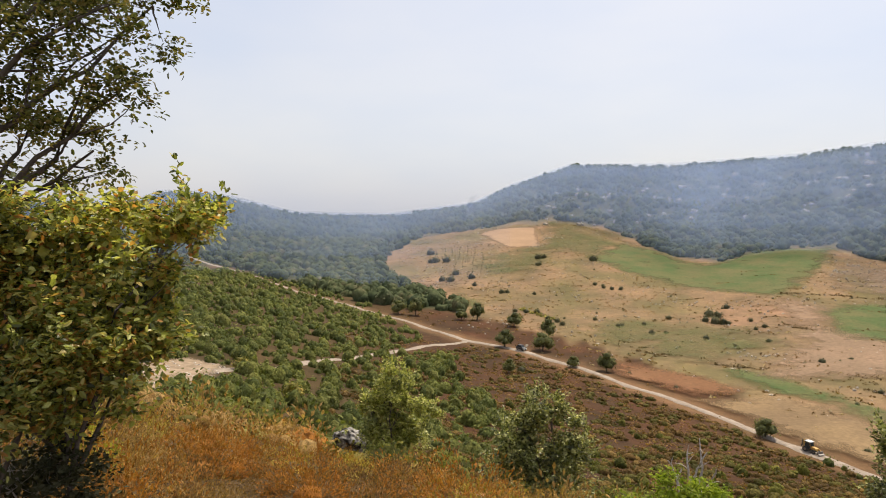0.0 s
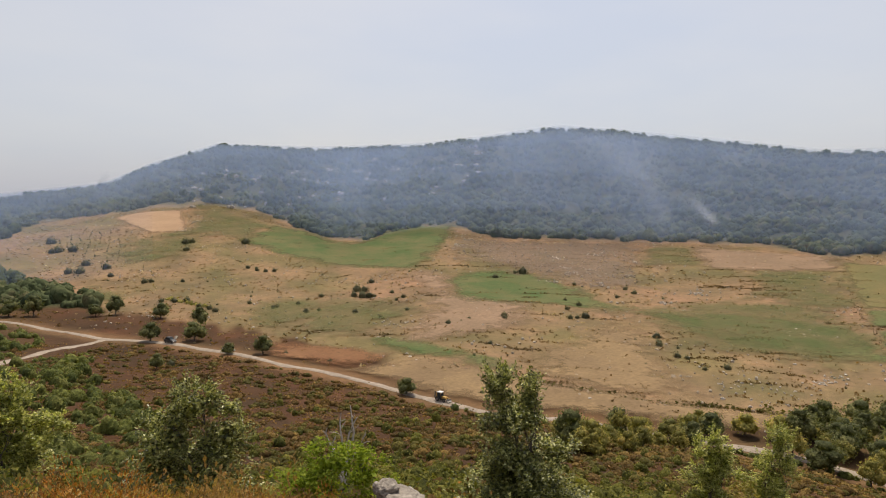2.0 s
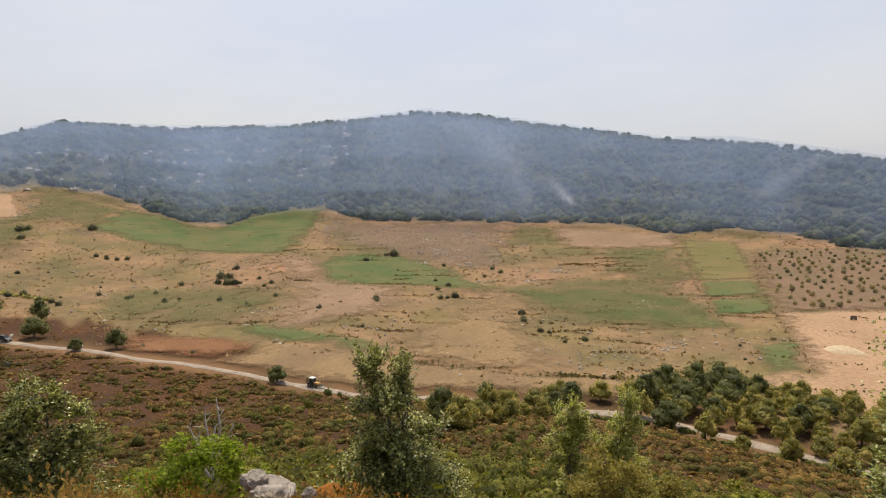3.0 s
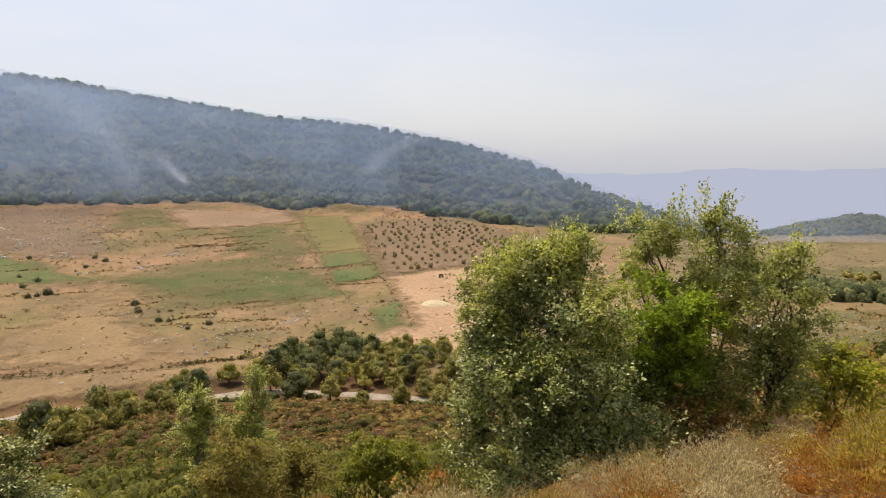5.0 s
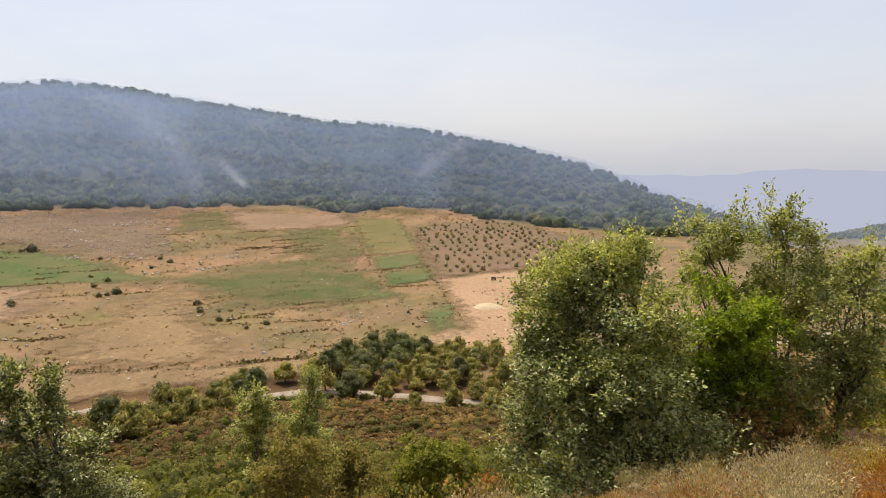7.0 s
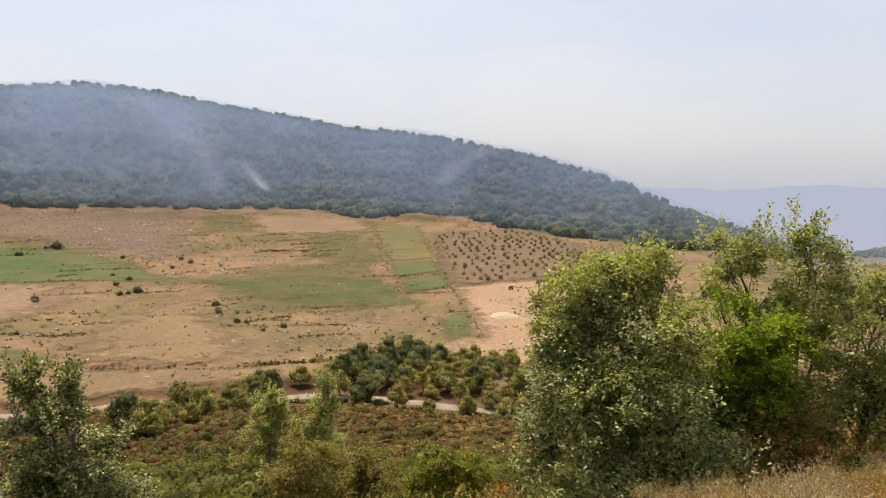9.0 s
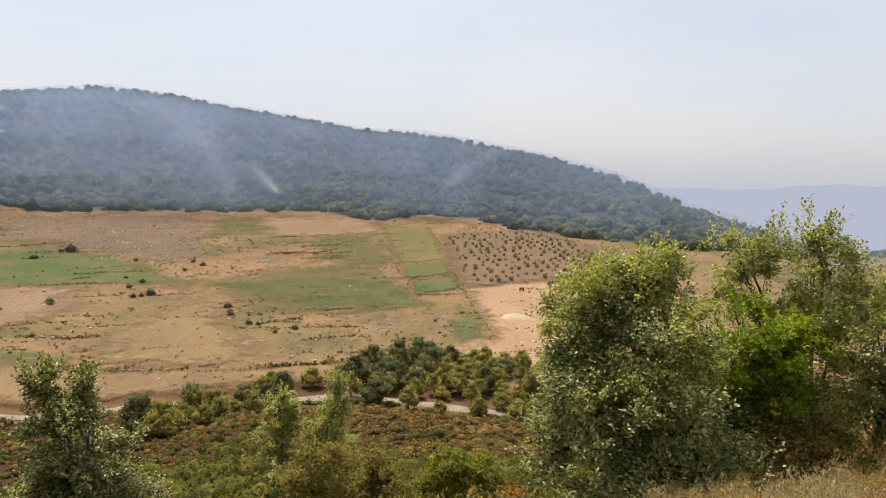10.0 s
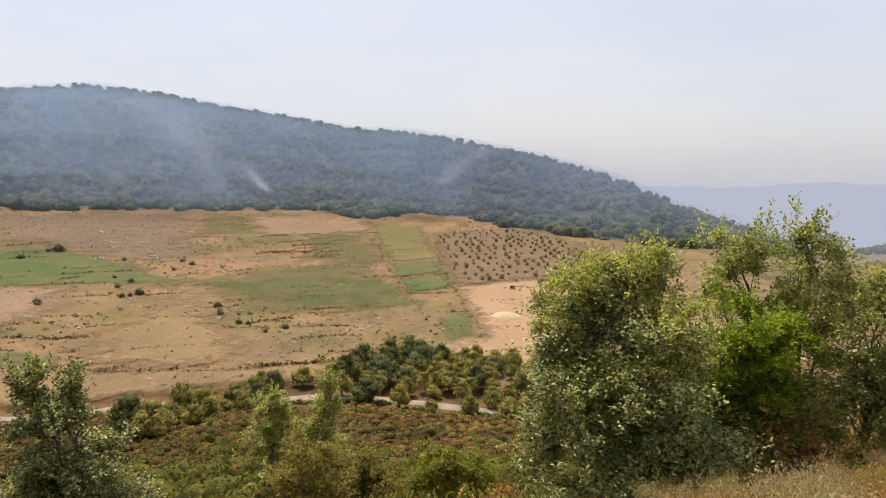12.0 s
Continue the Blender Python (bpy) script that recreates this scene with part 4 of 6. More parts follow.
build_tree("leafy_oak", "leafy oak at the end of the row", 13.0, -2.8, -103, R4, [(0, 0, -0.2, (0, 1, 2, 3)), (0.15, 0.1, -0.2, (4, 5))], MAT_OAK_PALE, 2200, 9, 0.066, 0.06, 14, core=0.25, shoots=36)
build_tree("yellow_shrub", "yellow-green broom shrub beside the oaks", 13.4, -4.1, -108, [(-0.11, 0, 1.2, 0.48, 0.52), (0.34, 0, 0.95, 0.48, 0.45), (-0.3, 0, 0.67, 0.45, 0.45), (0.7, 0, 0.6, 0.4, 0.35)], [(0, 0, -0.1, (0, 1, 2, 3))],
           MAT_GORSE, 520, 9, 0.085, 0.03, 15, category="shrub")
for sx, sy, sseed in ((11.9, -0.3, 17),):
    build_tree("shaded_shrub", "dark shrub in the shade under the oaks", sx, sy, -95, [(-0.6, 0, 0.5, 0.7, 0.6), (0.3, 0.1, 0.55, 0.75, 0.65), (0, 0.2, 1.1, 0.6, 0.5)], [(0, 0, -0.1, (0, 1, 2))], MAT_HOLM if sseed == 17 else MAT_OAK, 500, 9, 0.075, 0.03, sseed, category="shrub")
build_tree("shaded_shrub", "dark shrub in the shade under the oaks", 12.6, -1.9, -98, [(-0.75, 0, 0.5, 0.7, 0.6), (0.3, 0.1, 0.6, 0.7, 0.65), (-0.2, 0.2, 1.1, 0.7, 0.6)], [(0, 0, -0.1, (0, 1, 2))], MAT_OAK, 700, 9, 0.075, 0.03, 16, category="shrub")
build_tree("dry_shrub", "half-dry rusty shrub at the foot of the oaks", 11.9, -1.6, -98, [(-0.4, 0, 0.28, 0.34, 0.28), (0.2, 0.1, 0.34, 0.4, 0.34), (0.65, 0.1, 0.25, 0.3, 0.25)], [(0, 0, -0.1, (0, 1, 2))], MAT_DRY, 260, 9, 0.06, 0.02, 18, category="shrub", shoots=20)

N1 = [(-0.92, 0, 6.52, 0.49, 0.85), (0.41, 0, 6.30, 0.40, 0.72), (-0.35, 0, 5.19, 1.17, 0.90), (0.12, 0, 3.48, 1.66, 1.26), (-0.13, 0, 1.90, 2.00, 1.41), (0.58, 0, 1.17, 1.93, 1.44)]
build_tree("slope_oak", "dark holm oak with two pointed tops", 16.0, 20.9, -37, N1, [(0, 0, -0.3, (0, 1, 2, 3)), (0.3, 0, -0.3, (4, 5))], MAT_SLOPE_OAK, 4300, 9, 0.14, 0.11, 21, 0.35, core=0.8, shoots=60, tuft_size=2.0)
N2 = [(-0.02, 0, 4.08, 0.73, 0.69), (-0.48, 0, 2.96, 1.11, 0.97), (0.89, 0, 2.79, 0.87, 0.97), (0.19, 0, 1.50, 1.40, 0.99), (-1.08, 0, 2.67, 0.70, 0.92)]
build_tree("yellow_oak", "yellow-green young oak on the slope", -1.8, 27.2, 4, N2, [(0, 0, -0.3, (0, 1, 2)), (-0.2, 0, -0.3, (3, 4))], MAT_OAK, 1700, 9, 0.125, 0.09, 22, 0.3, core=0.5, shoots=40)
N3 = [(-0.16, 0, 4.74, 0.87, 0.78), (-0.96, 0, 3.43, 1.17, 1.08), (0.88, 0, 3.32, 1.08, 1.17), (-0.05, 0, 1.73, 2.03, 1.43), (-1.54, 0, 2.71, 0.71, 0.95), (-0.07, 0, 0.99, 1.69, 1.21)]
build_tree("round_oak", "round-headed young oak on the slope", 4.5, 26.9, -10, N3, [(0, 0, -0.3, (0, 1, 2)), (0.2, 0, -0.3, (3, 4))], MAT_SLOPE_OAK, 2400, 9, 0.14, 0.1, 23, 0.3, core=0.6, shoots=40, tuft_size=1.6)
build_tree("bright_shrub", "bright green leafy shrub behind the boulders", 5.0, 13.4, -20, [(-0.63, 0, 0.74, 0.50, 0.37), (0.13, 0, 1.16, 0.62, 0.45), (0.78, 0, 0.84, 0.57, 0.47), (-0, 0, 0.59, 0.88, 0.50)],
           [(0, 0, -0.1, (0, 1, 2, 3))], MAT_BRIGHT, 520, 9, 0.09, 0.03, 24, category="shrub")
build_tree("slender_oak", "slender pale green young oak", 25.2, 18.6, -54, [(-0.02, 0, 5.64, 0.75, 0.98), (-0.05, 0, 4.36, 0.93, 1.10), (0.16, 0, 3.09, 0.95, 1.12)], [(0, 0, -0.3, (0, 1, 2))], MAT_OAK, 1000, 9, 0.12, 0.08, 25, 0.3, shoots=24)
build_tree("slender_oak", "slender pale green young oak with a pointed top", 28.2, 17.6, -58, [(0.29, 0, 6.57, 0.51, 1.03), (0.13, 0, 5.17, 0.99, 1.04), (-0.69, 0, 4.33, 0.82, 0.87), (-0.1, 0, 3.35, 1.33, 1.18)],
           [(0, 0, -0.3, (0, 1, 2, 3))], MAT_OAK, 1100, 9, 0.12, 0.08, 26, 0.3, shoots=24)

L1 = [(0.13, 0.2, 3.56, 0.54, 0.45), (0.57, 0, 3.48, 0.42, 0.4), (0.87, 0, 3.61, 0.2, 0.26), (0.43, 0, 3.01, 0.45, 0.3), (0.13, 0.3, 2.74, 0.39, 0.29), (0.63, 0, 2.96, 0.24, 0.2), (0.5, 0.2, 2.56, 0.2, 0.2),
      (0.13, 0.3, 2.37, 0.29, 0.2), (0.31, 0.2, 4.04, 0.8, 0.4), (-0.26, 0.3, 3.17, 0.45, 0.79), (0.95, 0, 3.96, 0.28, 0.25)]
build_tree("old_oak", "open-crowned oak with a dark forked stem", -2.9, 4.6, 34, L1, [(-0.75, 0.3, -0.2, (0, 1, 2, 8, 10)), (-0.8, 0.35, -0.2, (3, 4, 5, 6, 7, 9))], MAT_OAK_SHADE, 1900, 8, 0.042, 0.05, 31, 0.16, core=0, limbs=48, rise=0.72, shoots=40, blade=broad_leaves)
L2 = [(0.05, 0, 1.97, 0.36, 0.29), (0.4, 0, 1.97, 0.4, 0.25), (0.79, 0.1, 2.04, 0.26, 0.17), (0.95, 0.1, 2.1, 0.2, 0.12), (0.05, 0, 1.52, 0.46, 0.36), (0.46, 0, 1.58, 0.42, 0.32), (0.76, 0.1, 1.64, 0.25, 0.25),
      (0.22, 0, 1.26, 0.43, 0.17), (0.58, 0.1, 1.36, 0.25, 0.2), (-0.26, 0.1, 1.68, 0.35, 0.47), (-0.1, 0.05, 1.05, 0.45, 0.32), (0.3, 0.1, 1.05, 0.3, 0.2)]
build_tree("oak_sprouts", "leafy oak sprouts with yellowing and rusty leaves", -2.4, 3.9, 33, L2, [(-0.2, 0, -0.1, (0, 1, 4, 9)), (0.1, 0, -0.1, (2, 3, 5, 6, 7, 8, 10, 11))], MAT_OAK_YELLOW, 3000, 8, 0.047, 0.025, 32, 0.13, core=0.3, shoots=14, tuft_size=1.2, blade=broad_leaves)
build_tree("lime_shrub", "yellow-green broom shrub among brown heath", -3.4, 6.1, 30, [(-0.12, 0, 0.42, 0.3, 0.28), (0.2, 0, 0.34, 0.28, 0.24), (0, 0, 0.66, 0.2, 0.18)], [(0, 0, -0.1, (0, 1, 2))], MAT_GORSE, 420, 8, 0.035, 0.012, 34, 0.12, category="shrub")
build_tree("dark_shrub", "dark half-dead shrub with bare pale twigs", -2.4, 4.1, 33, [(0.03, 0, 0.62, 0.41, 0.26), (-0.17, 0, 0.58, 0.34, 0.3), (-0.35, 0.1, 0.85, 0.3, 0.26)], [(0, 0, -0.1, (0, 1, 2))], MAT_DIM, 420, 8, 0.04, 0.012, 33, 0.13, limbs=120, bark=MAT_DEAD, category="shrub")


# cork oaks of the valley: four grown once, then set out one by one
def cork_oak(seed, wide, high):
    g = np.random.default_rng(seed)
    n = 7
    ang = np.arange(n) * 6.283 / n + g.uniform(0, 1, n)
    lobes = [(wide * 0.5 * math.cos(t) * g.uniform(0.7, 1.1), wide * 0.5 * math.sin(t) * g.uniform(0.7, 1.1), high * g.uniform(0.34, 0.58), wide * g.uniform(0.42, 0.58), high * g.uniform(0.22, 0.32)) for t in ang]
    lobes.append((0.2, 0, high * 0.76, wide * 0.6, high * 0.22))
    lobes.append((0, 0, high * 0.45, wide * 0.55, high * 0.26))
    L = np.array(lobes)
    pick = g.integers(0, len(L), 720)
    d = unit(g.normal(size=(720, 3)))
    at = L[pick, :3] + d * L[pick][:, [3, 3, 4]] * g.uniform(0.6, 1.12, (720, 1))
    v, f = joined([clumps(g, at, d, 0.24)] + [ball(g, l[:3], (l[3] * 0.64, l[3] * 0.64, l[4] * 0.64), 0.2) for l in lobes])
    stems, arms, _ = wood(g, lobes, [(0, 0, -0.4, tuple(range(len(lobes))))], 0.2, at, 0)
    return quads("trunk", *stems[0], MAT_BARK, True), quads("crown", v, f, MAT_CORK, True), [quads("limb", *a, MAT_BARK, True) for a in arms[::2]], quads("crown", v, f, MAT_CORK_DARK, True)


CORK = [cork_oak(51, 2.9, 5.6), cork_oak(52, 3.3, 5.0), cork_oak(53, 2.7, 6.0), cork_oak(54, 3.4, 5.3)]


def set_oak(k, x, y, scale, label, group="", dark=False):
    ob = tagged(base_at("cork_oak", x, y, turn=(x * 37 + y * 91) % 360, scale=scale), label, "tree", group)
    part("trunk", CORK[k % 4][0], ob, "dark furrowed trunk")
    for me in CORK[k % 4][2]:
        part("limb", me, ob)
    part("crown", CORK[k % 4][3 if dark else 1], ob)
    return ob


ROADSIDE = [(23, 229, 1.3), (36, 225, 1.42), (42, 250, 1.4), (41.6, 200.2, 0.77), (51, 196, 1.17), (31, 272, 1.35), (16, 287, 1.45), (9, 287, 1.07), (20, 186, 0.85), (71, 138, 0.92), (-12, 291, 1.5), (-20, 292, 1.4)]
for k, (x, y, s) in enumerate(ROADSIDE):
    set_oak(k, x, y, s, "single dark green cork oak beside the dirt road", "oaks along the road", True)
g = np.random.default_rng(61)
GROVE = [(100, 90), (98, 94), (104, 86), (107, 83), (110, 86), (70, 75), (74, 78), (77, 72), (81, 80), (85, 76), (114, 84), (117, 89), (121, 81), (118, 69), (125, 76), (129, 73), (133, 74), (137, 76), (124, 63), (123, 56), (124, 50), (123, 43), (122, 36), (124, 29), (116, 62), (115.5, 54), (115, 47), (115.5, 39), (114, 30)]
GROVE += [(127.5 + 4.6 * i + g.uniform(-1.4, 1.4), 72 - 4.9 * j + 1.2 * i + g.uniform(-1.7, 1.7)) for i in range(6) for j in range(10) if not (i == 5 and j < 2)]
GROVE += [(float(g.uniform(64, 76)), float(g.uniform(68, 82))) for _ in range(7)] + [(99, 95), (95, 86), (96, 82), (97, 78), (103, 92)]
for k, (x, y) in enumerate(GROVE):
    dark = (y > 58 and x > 126 and k % 3 > 0) or k % 7 == 3
    set_oak(k + 1, x, y, float(g.uniform(0.65, 1.05)) + 0.25 * dark, "dark green cork oak in the roadside grove" if dark else "olive-brown cork oak with a spreading crown beside the road", "oaks of the grove", dark)
for k, (x, y, s) in enumerate([(-22, 95, 0.6), (-34, 108, 0.55), (330, -118, 1.1), (345, -112, 1.0), (300, -122, 1.0), (318, -108, 1.0), (366, -104, 0.9)]):
    set_oak(k, x, y, s, "cork oak standing free on the slope")


def small_shape(seed, n, wide, tall, size, mat, stem=True):
    g = np.random.default_rng(seed)
    d = unit(g.normal(size=(n, 3)))
    d[:, 2] = np.where(d[:, 2] < -0.5, -d[:, 2], d[:, 2])
    at = d * np.array([wide, wide, tall * 0.5]) * g.uniform(0.25, 1.0, (n, 1)) ** 0.5 + np.array([0, 0, tall * 0.5])
    pieces = [clumps(g, at, d, size * 0.85), ball(g, (0, 0, tall * 0.48), (wide * 0.74, wide * 0.74, tall * 0.38), 0.14)]
    return quads("crown", *joined(pieces), mat, True), quads("trunk", *limb(g, (0, 0, -0.2), (0.05, 0, tall * 0.6), 0.09, 0.05)[0], MAT_BARK, True)


# olive orchard in rows, and bushes in the pasture
OLIVE_LEAF = leaf_material("olive_leaves", (0.20, 0.175, 0.10), (0.29, 0.245, 0.145), (0.38, 0.31, 0.19), through=0.35, each=0.3)
olives = [small_shape(71 + k, 90, 1.35, 2.9, 0.42, OLIVE_LEAF) for k in range(3)]
g = np.random.default_rng(63)
ORCHARD = [(360, 145), (400, 107), (374, 55), (292, 45), (269, 62), (242, 87)]
k = 0
for i in range(-2, 26):
    for j in range(-2, 22):
        x = 250 + 8.2 * i * 0.86 - 7.6 * j * 0.24 + g.uniform(-1.2, 1.2)
        y = 50 + 8.2 * i * 0.50 + 7.6 * j * 0.62 - 40 + g.uniform(-1.2, 1.2)
        if inside(ORCHARD, np.array([x]), np.array([y]))[0] > 2 and g.uniform() < 0.86:
            ob = tagged(base_at("olive_tree", x, y, turn=g.uniform(0, 360), scale=float(g.uniform(0.5, 0.95))), "small grey-green olive tree planted in rows", "tree", "olive trees of the orchard")
            part("trunk", olives[k % 3][1], ob)
            part("crown", olives[k % 3][0], ob)
            k += 1
bush_rng = np.random.default_rng(81)
bushes = [(quads("crown", *shrub_shape(bush_rng, 110, bush_rng.uniform(1.1, 1.4), 0.17, 2), MAT_BUSH, True), quads("trunk", *limb(bush_rng, (0, 0, -0.2), (0.05, 0, 0.5), 0.08, 0.05)[0], MAT_BARK, True)) for _ in range(4)]
PASTURE = [(216, 280, 3.0), (212, 282, 1.6), (195, 277, 1.8), (150, 206, 1.6), (190, 207, 1.5), (220, 243, 1.2), (233, 221, 1.3), (229, 212, 1.5), (217, 211, 1.1), (192, 218, 1.0), (177, 189, 1.9), (181, 204, 1.2), (171, 191, 1.3), (174, 190, 1.1),
           (177, 153, 1.5), (169, 145, 1.4), (172, 148, 1.1), (162, 132, 1.3), (163, 129, 0.9), (163, 115, 1.3), (157, 118, 0.8), (121, 174, 0.9), (222, 159, 0.6), (204, 131, 0.5), (189, 79, 0.6), (176, 72, 0.5)]
# bushes of the farther pasture
PASTURE += [(-10, 508, 3.6), (-5, 470, 3.4), (-9, 468, 2.6), (3, 469, 3.2), (9, 417, 2.8), (5, 396, 3.0), (0, 399, 2.6), (18, 402, 2.8), (19, 377, 1.7), (68, 453, 3.2), (72, 455, 2.4), (65, 431, 2.4), (104, 441, 3.0), (99, 354, 1.6), (33, 354, 1.9), (36, 353, 1.5), (50, 346, 1.2),
            (68, 282, 1.3), (75, 269, 1.3), (77, 271, 1.1)]
PASTURE += [(120, 286, 2.6), (123, 284, 2.2), (117, 273, 2.5), (120, 271, 2.1), (114, 275, 1.8), (101, 283, 1.6), (87, 273, 1.3), (102, 245, 1.4), (85, 257, 1.5), (107, 231, 1.0), (132, 272, 1.2), (131, 258, 1.3), (126, 255, 1.0), (121, 235, 1.1), (122, 270, 1.2),
            (134, 300, 1.8), (123, 205, 1.3), (135, 209, 0.9), (147, 202, 1.3), (91, 258, 1.0), (117, 204, 0.6), (21, 191, 1.6), (24, 189, 1.5), (58, 195, 0.9), (66, 178, 0.9), (88, 130, 0.9)]
PASTURE += [(87, 364, 1.5), (90, 356, 1.3), (94, 353, 1.4), (91, 361, 1.2), (35, 304, 1.4), (40, 302, 1.5), (45, 301, 1.6), (51, 281, 1.5), (52, 274, 1.4), (48, 288, 1.4)]
g = np.random.default_rng(64)
ex, ey = spread(g, 700, -4, 70, 160, 560)
fit_in = (inside(WOOD, ex, ey) < -6) & (line_distance(ROAD, ex, ey) > 8) & (np.hypot(ex, ey) > np.interp(np.degrees(np.arctan2(ex, ey)), [-5, 2.5, 11, 20, 29, 45, 70], [300, 250, 220, 190, 165, 150, 150])) & (waves(ex, ey, 70, 65) > 0.1)
PASTURE += [(float(px), float(py), float(g.uniform(0.3, 0.7))) for px, py in zip(ex[fit_in][:130], ey[fit_in][:130])]
for k, (x, y, s) in enumerate(PASTURE):
    ob = tagged(base_at("pasture_bush", x, y, turn=k * 47 % 360, scale=s * 1.1), "dark green bush standing alone in the dry pasture", "bush", "bushes of the pasture")
    part("trunk", bushes[k % 4][1], ob)
    part("crown", bushes[k % 4][0], ob)


# young trees planted in rows at the far end of the pasture
PLANTED = [(-5, 513), (12, 550), (28, 523), (39, 414), (20, 413), (1, 461)]
g = np.random.default_rng(65)
k = 0
for i in range(-2, 9):
    for j in range(14):
        x = i * 6.2 + j * 0.8 + g.uniform(-0.8, 0.8)
        y = 412 + j * 10.5 + g.uniform(-1.5, 1.5)
        if inside(PLANTED, np.array([x]), np.array([y]))[0] > -2 and g.uniform() < 0.88:
            ob = tagged(base_at("young_tree", x, y, turn=k * 71 % 360, scale=float(g.uniform(0.45, 0.75))), "small young tree planted in rows in dry pasture", "tree", "young trees of the pasture")
            part("trunk", olives[k % 3][1], ob)
            part("crown", bushes[k % 4][0], ob)
            k += 1


# ---- heath close to the camera ----
def heath_shape(g, n, wide, tall, length, width):
    """A rounded cushion of upright feathery sprigs."""
    dome = unit(g.normal(size=(n, 3)))
    dome[:, 2] = np.abs(dome[:, 2])
    lump = 1 + 0.2 * np.sin(3 * np.arctan2(dome[:, 0], dome[:, 1]) + g.uniform(0, 6)) + 0.12 * np.sin(7 * dome[:, 0] + 5 * dome[:, 1])
    at = dome * np.array([wide / 2, wide / 2, tall]) * (lump * g.uniform(0.25, 1.0, n) ** 0.4)[:, None]
    way = unit(dome * 1.2 + np.array([0, 0, 0.35]) + 0.6 * g.normal(size=(n, 3)))
    heart = bush_body(g, tall * 0.38, wide * 0.22)
    return joined([leaves(g, at, way, length, width), heart])


g = np.random.default_rng(91)
fine = [heath_shape(g, 600, g.uniform(0.8, 1.2), g.uniform(0.4, 0.6), 0.06, 0.021) for _ in range(6)]
finest = [heath_shape(g, 2000, g.uniform(0.8, 1.2), g.uniform(0.45, 0.65), 0.045, 0.0125) for _ in range(6)]
x, y = spread(g, 620, -44, 117, 4.2, 14.5)
mx, my = spread(g, 500, 76, 118, 3.4, 11.5)
x, y = np.concatenate([mx, x]), np.concatenate([my, y])
free = np.ones(len(x), bool)
for i in range(1, len(x)):
    free[i] = np.hypot(x[:i] - x[i], y[:i] - y[i])[free[:i]].min() > np.where(x[i] > y[i], 0.44, 0.25) + 0.018 * math.hypot(x[i], y[i])
x, y = x[free], y[free]
r, a = np.hypot(x, y), np.degrees(np.arctan2(x, y))
stony = (np.abs(a - 103) < 6) & (r < 8.5)
keep = ~(stony & (g.uniform(size=len(x)) < 0.5)) & ((r > 7.5) | (a < 18) | (a > 84)) & (np.hypot(x - 5.7, y - 11.5) > 1.0) & (np.hypot(x - 0.6, y - 13.3) > 0.6)
x, y, r, a = x[keep], y[keep], r[keep], a[keep]
tone, tone2 = waves(x, y, 3.4, 92, 2), waves(x, y, 2.6, 93, 2)
right = np.clip((a - 60) / 20, 0, 1)
tone, tone2 = tone + g.normal(0, 0.07, len(x)), tone2 + g.normal(0, 0.07, len(x))
kind = np.select([(tone2 > 0.36 + 0.42 * right - 0.3 * np.clip((a - 101) / 4, 0, 1)) & ((right < 0.5) | (g.uniform(size=len(x)) < np.where(a > 100, 0.8, 0.4))), (tone > 0.42 + 0.14 * right - 0.68 * np.clip((a - 102) / 6, 0, 1)), (right > 0.5) & (tone > -0.42), (right < 0.5) & (tone < -0.28), tone < -0.3], [1, 2, 3, 4, 5], 0)
for fx, fy in ((-0.6, 6.9), (-2.0, 7.95), (-2.9, 8.5), (-1.3, 6.5), (-4.3, 8.9)):
    kind = np.where(np.hypot(x - fx, y - fy) < 0.55, 1, kind)
# the brow of the heath: no plant stands above this line of sight, by bearing
brow_line = np.tan(np.radians(np.interp(a, [-35, -31, -23, -14, -6.5, 1.9, 12.6, 23, 32, 66, 76, 83.4, 92, 98.3, 105.5, 106.5, 112], [-12.5, -13, -15.5, -18.5, -19.5, -20.2, -22.8, -24.2, -25.2, -27, -26.7, -27, -23.7, -21.1, -19.1, -18.4, -15.4])))
room = (EYE + r * brow_line - ground(x, y)) / 0.55
size = np.minimum(g.uniform(0.6, 1.25, len(x)) * np.clip(r / 6, 0.6, 1.15) * np.where(a > 80, 1.15, 1), np.maximum(room + 0.1, 0.5))
HEATHS = [("brown_heath", MAT_HEATH_BROWN, "brown dry heather tussocks"), ("rusty_fern", MAT_HEATH_RUST, "rust-red withered fern"), ("broom", MAT_HEATH_LIME, "yellow-green low broom"),
          ("grey_heath", MAT_HEATH_GREY, "grey-beige dry heath tussocks"), ("ochre_heath", MAT_HEATH_OCHRE, "ochre dry grass and heath"), ("ochre_grass", MAT_HEATH_OCHRE, "straw-coloured dry grass")]
for k, (name, mat, label) in enumerate(HEATHS):
    m = (kind == k) & (room > -0.5)
    if m.sum():
        pieces = [scatter(shapes, g, x[w], y[w], size[w], sink=0.03) for shapes, w in ((finest, m & (r < 9)), (fine, m & (r >= 9))) if w.any()]
        v, f = joined(pieces)
        tagged(new(name, quads(name, v, f, mat, True)), label, "heath", kind="stuff")

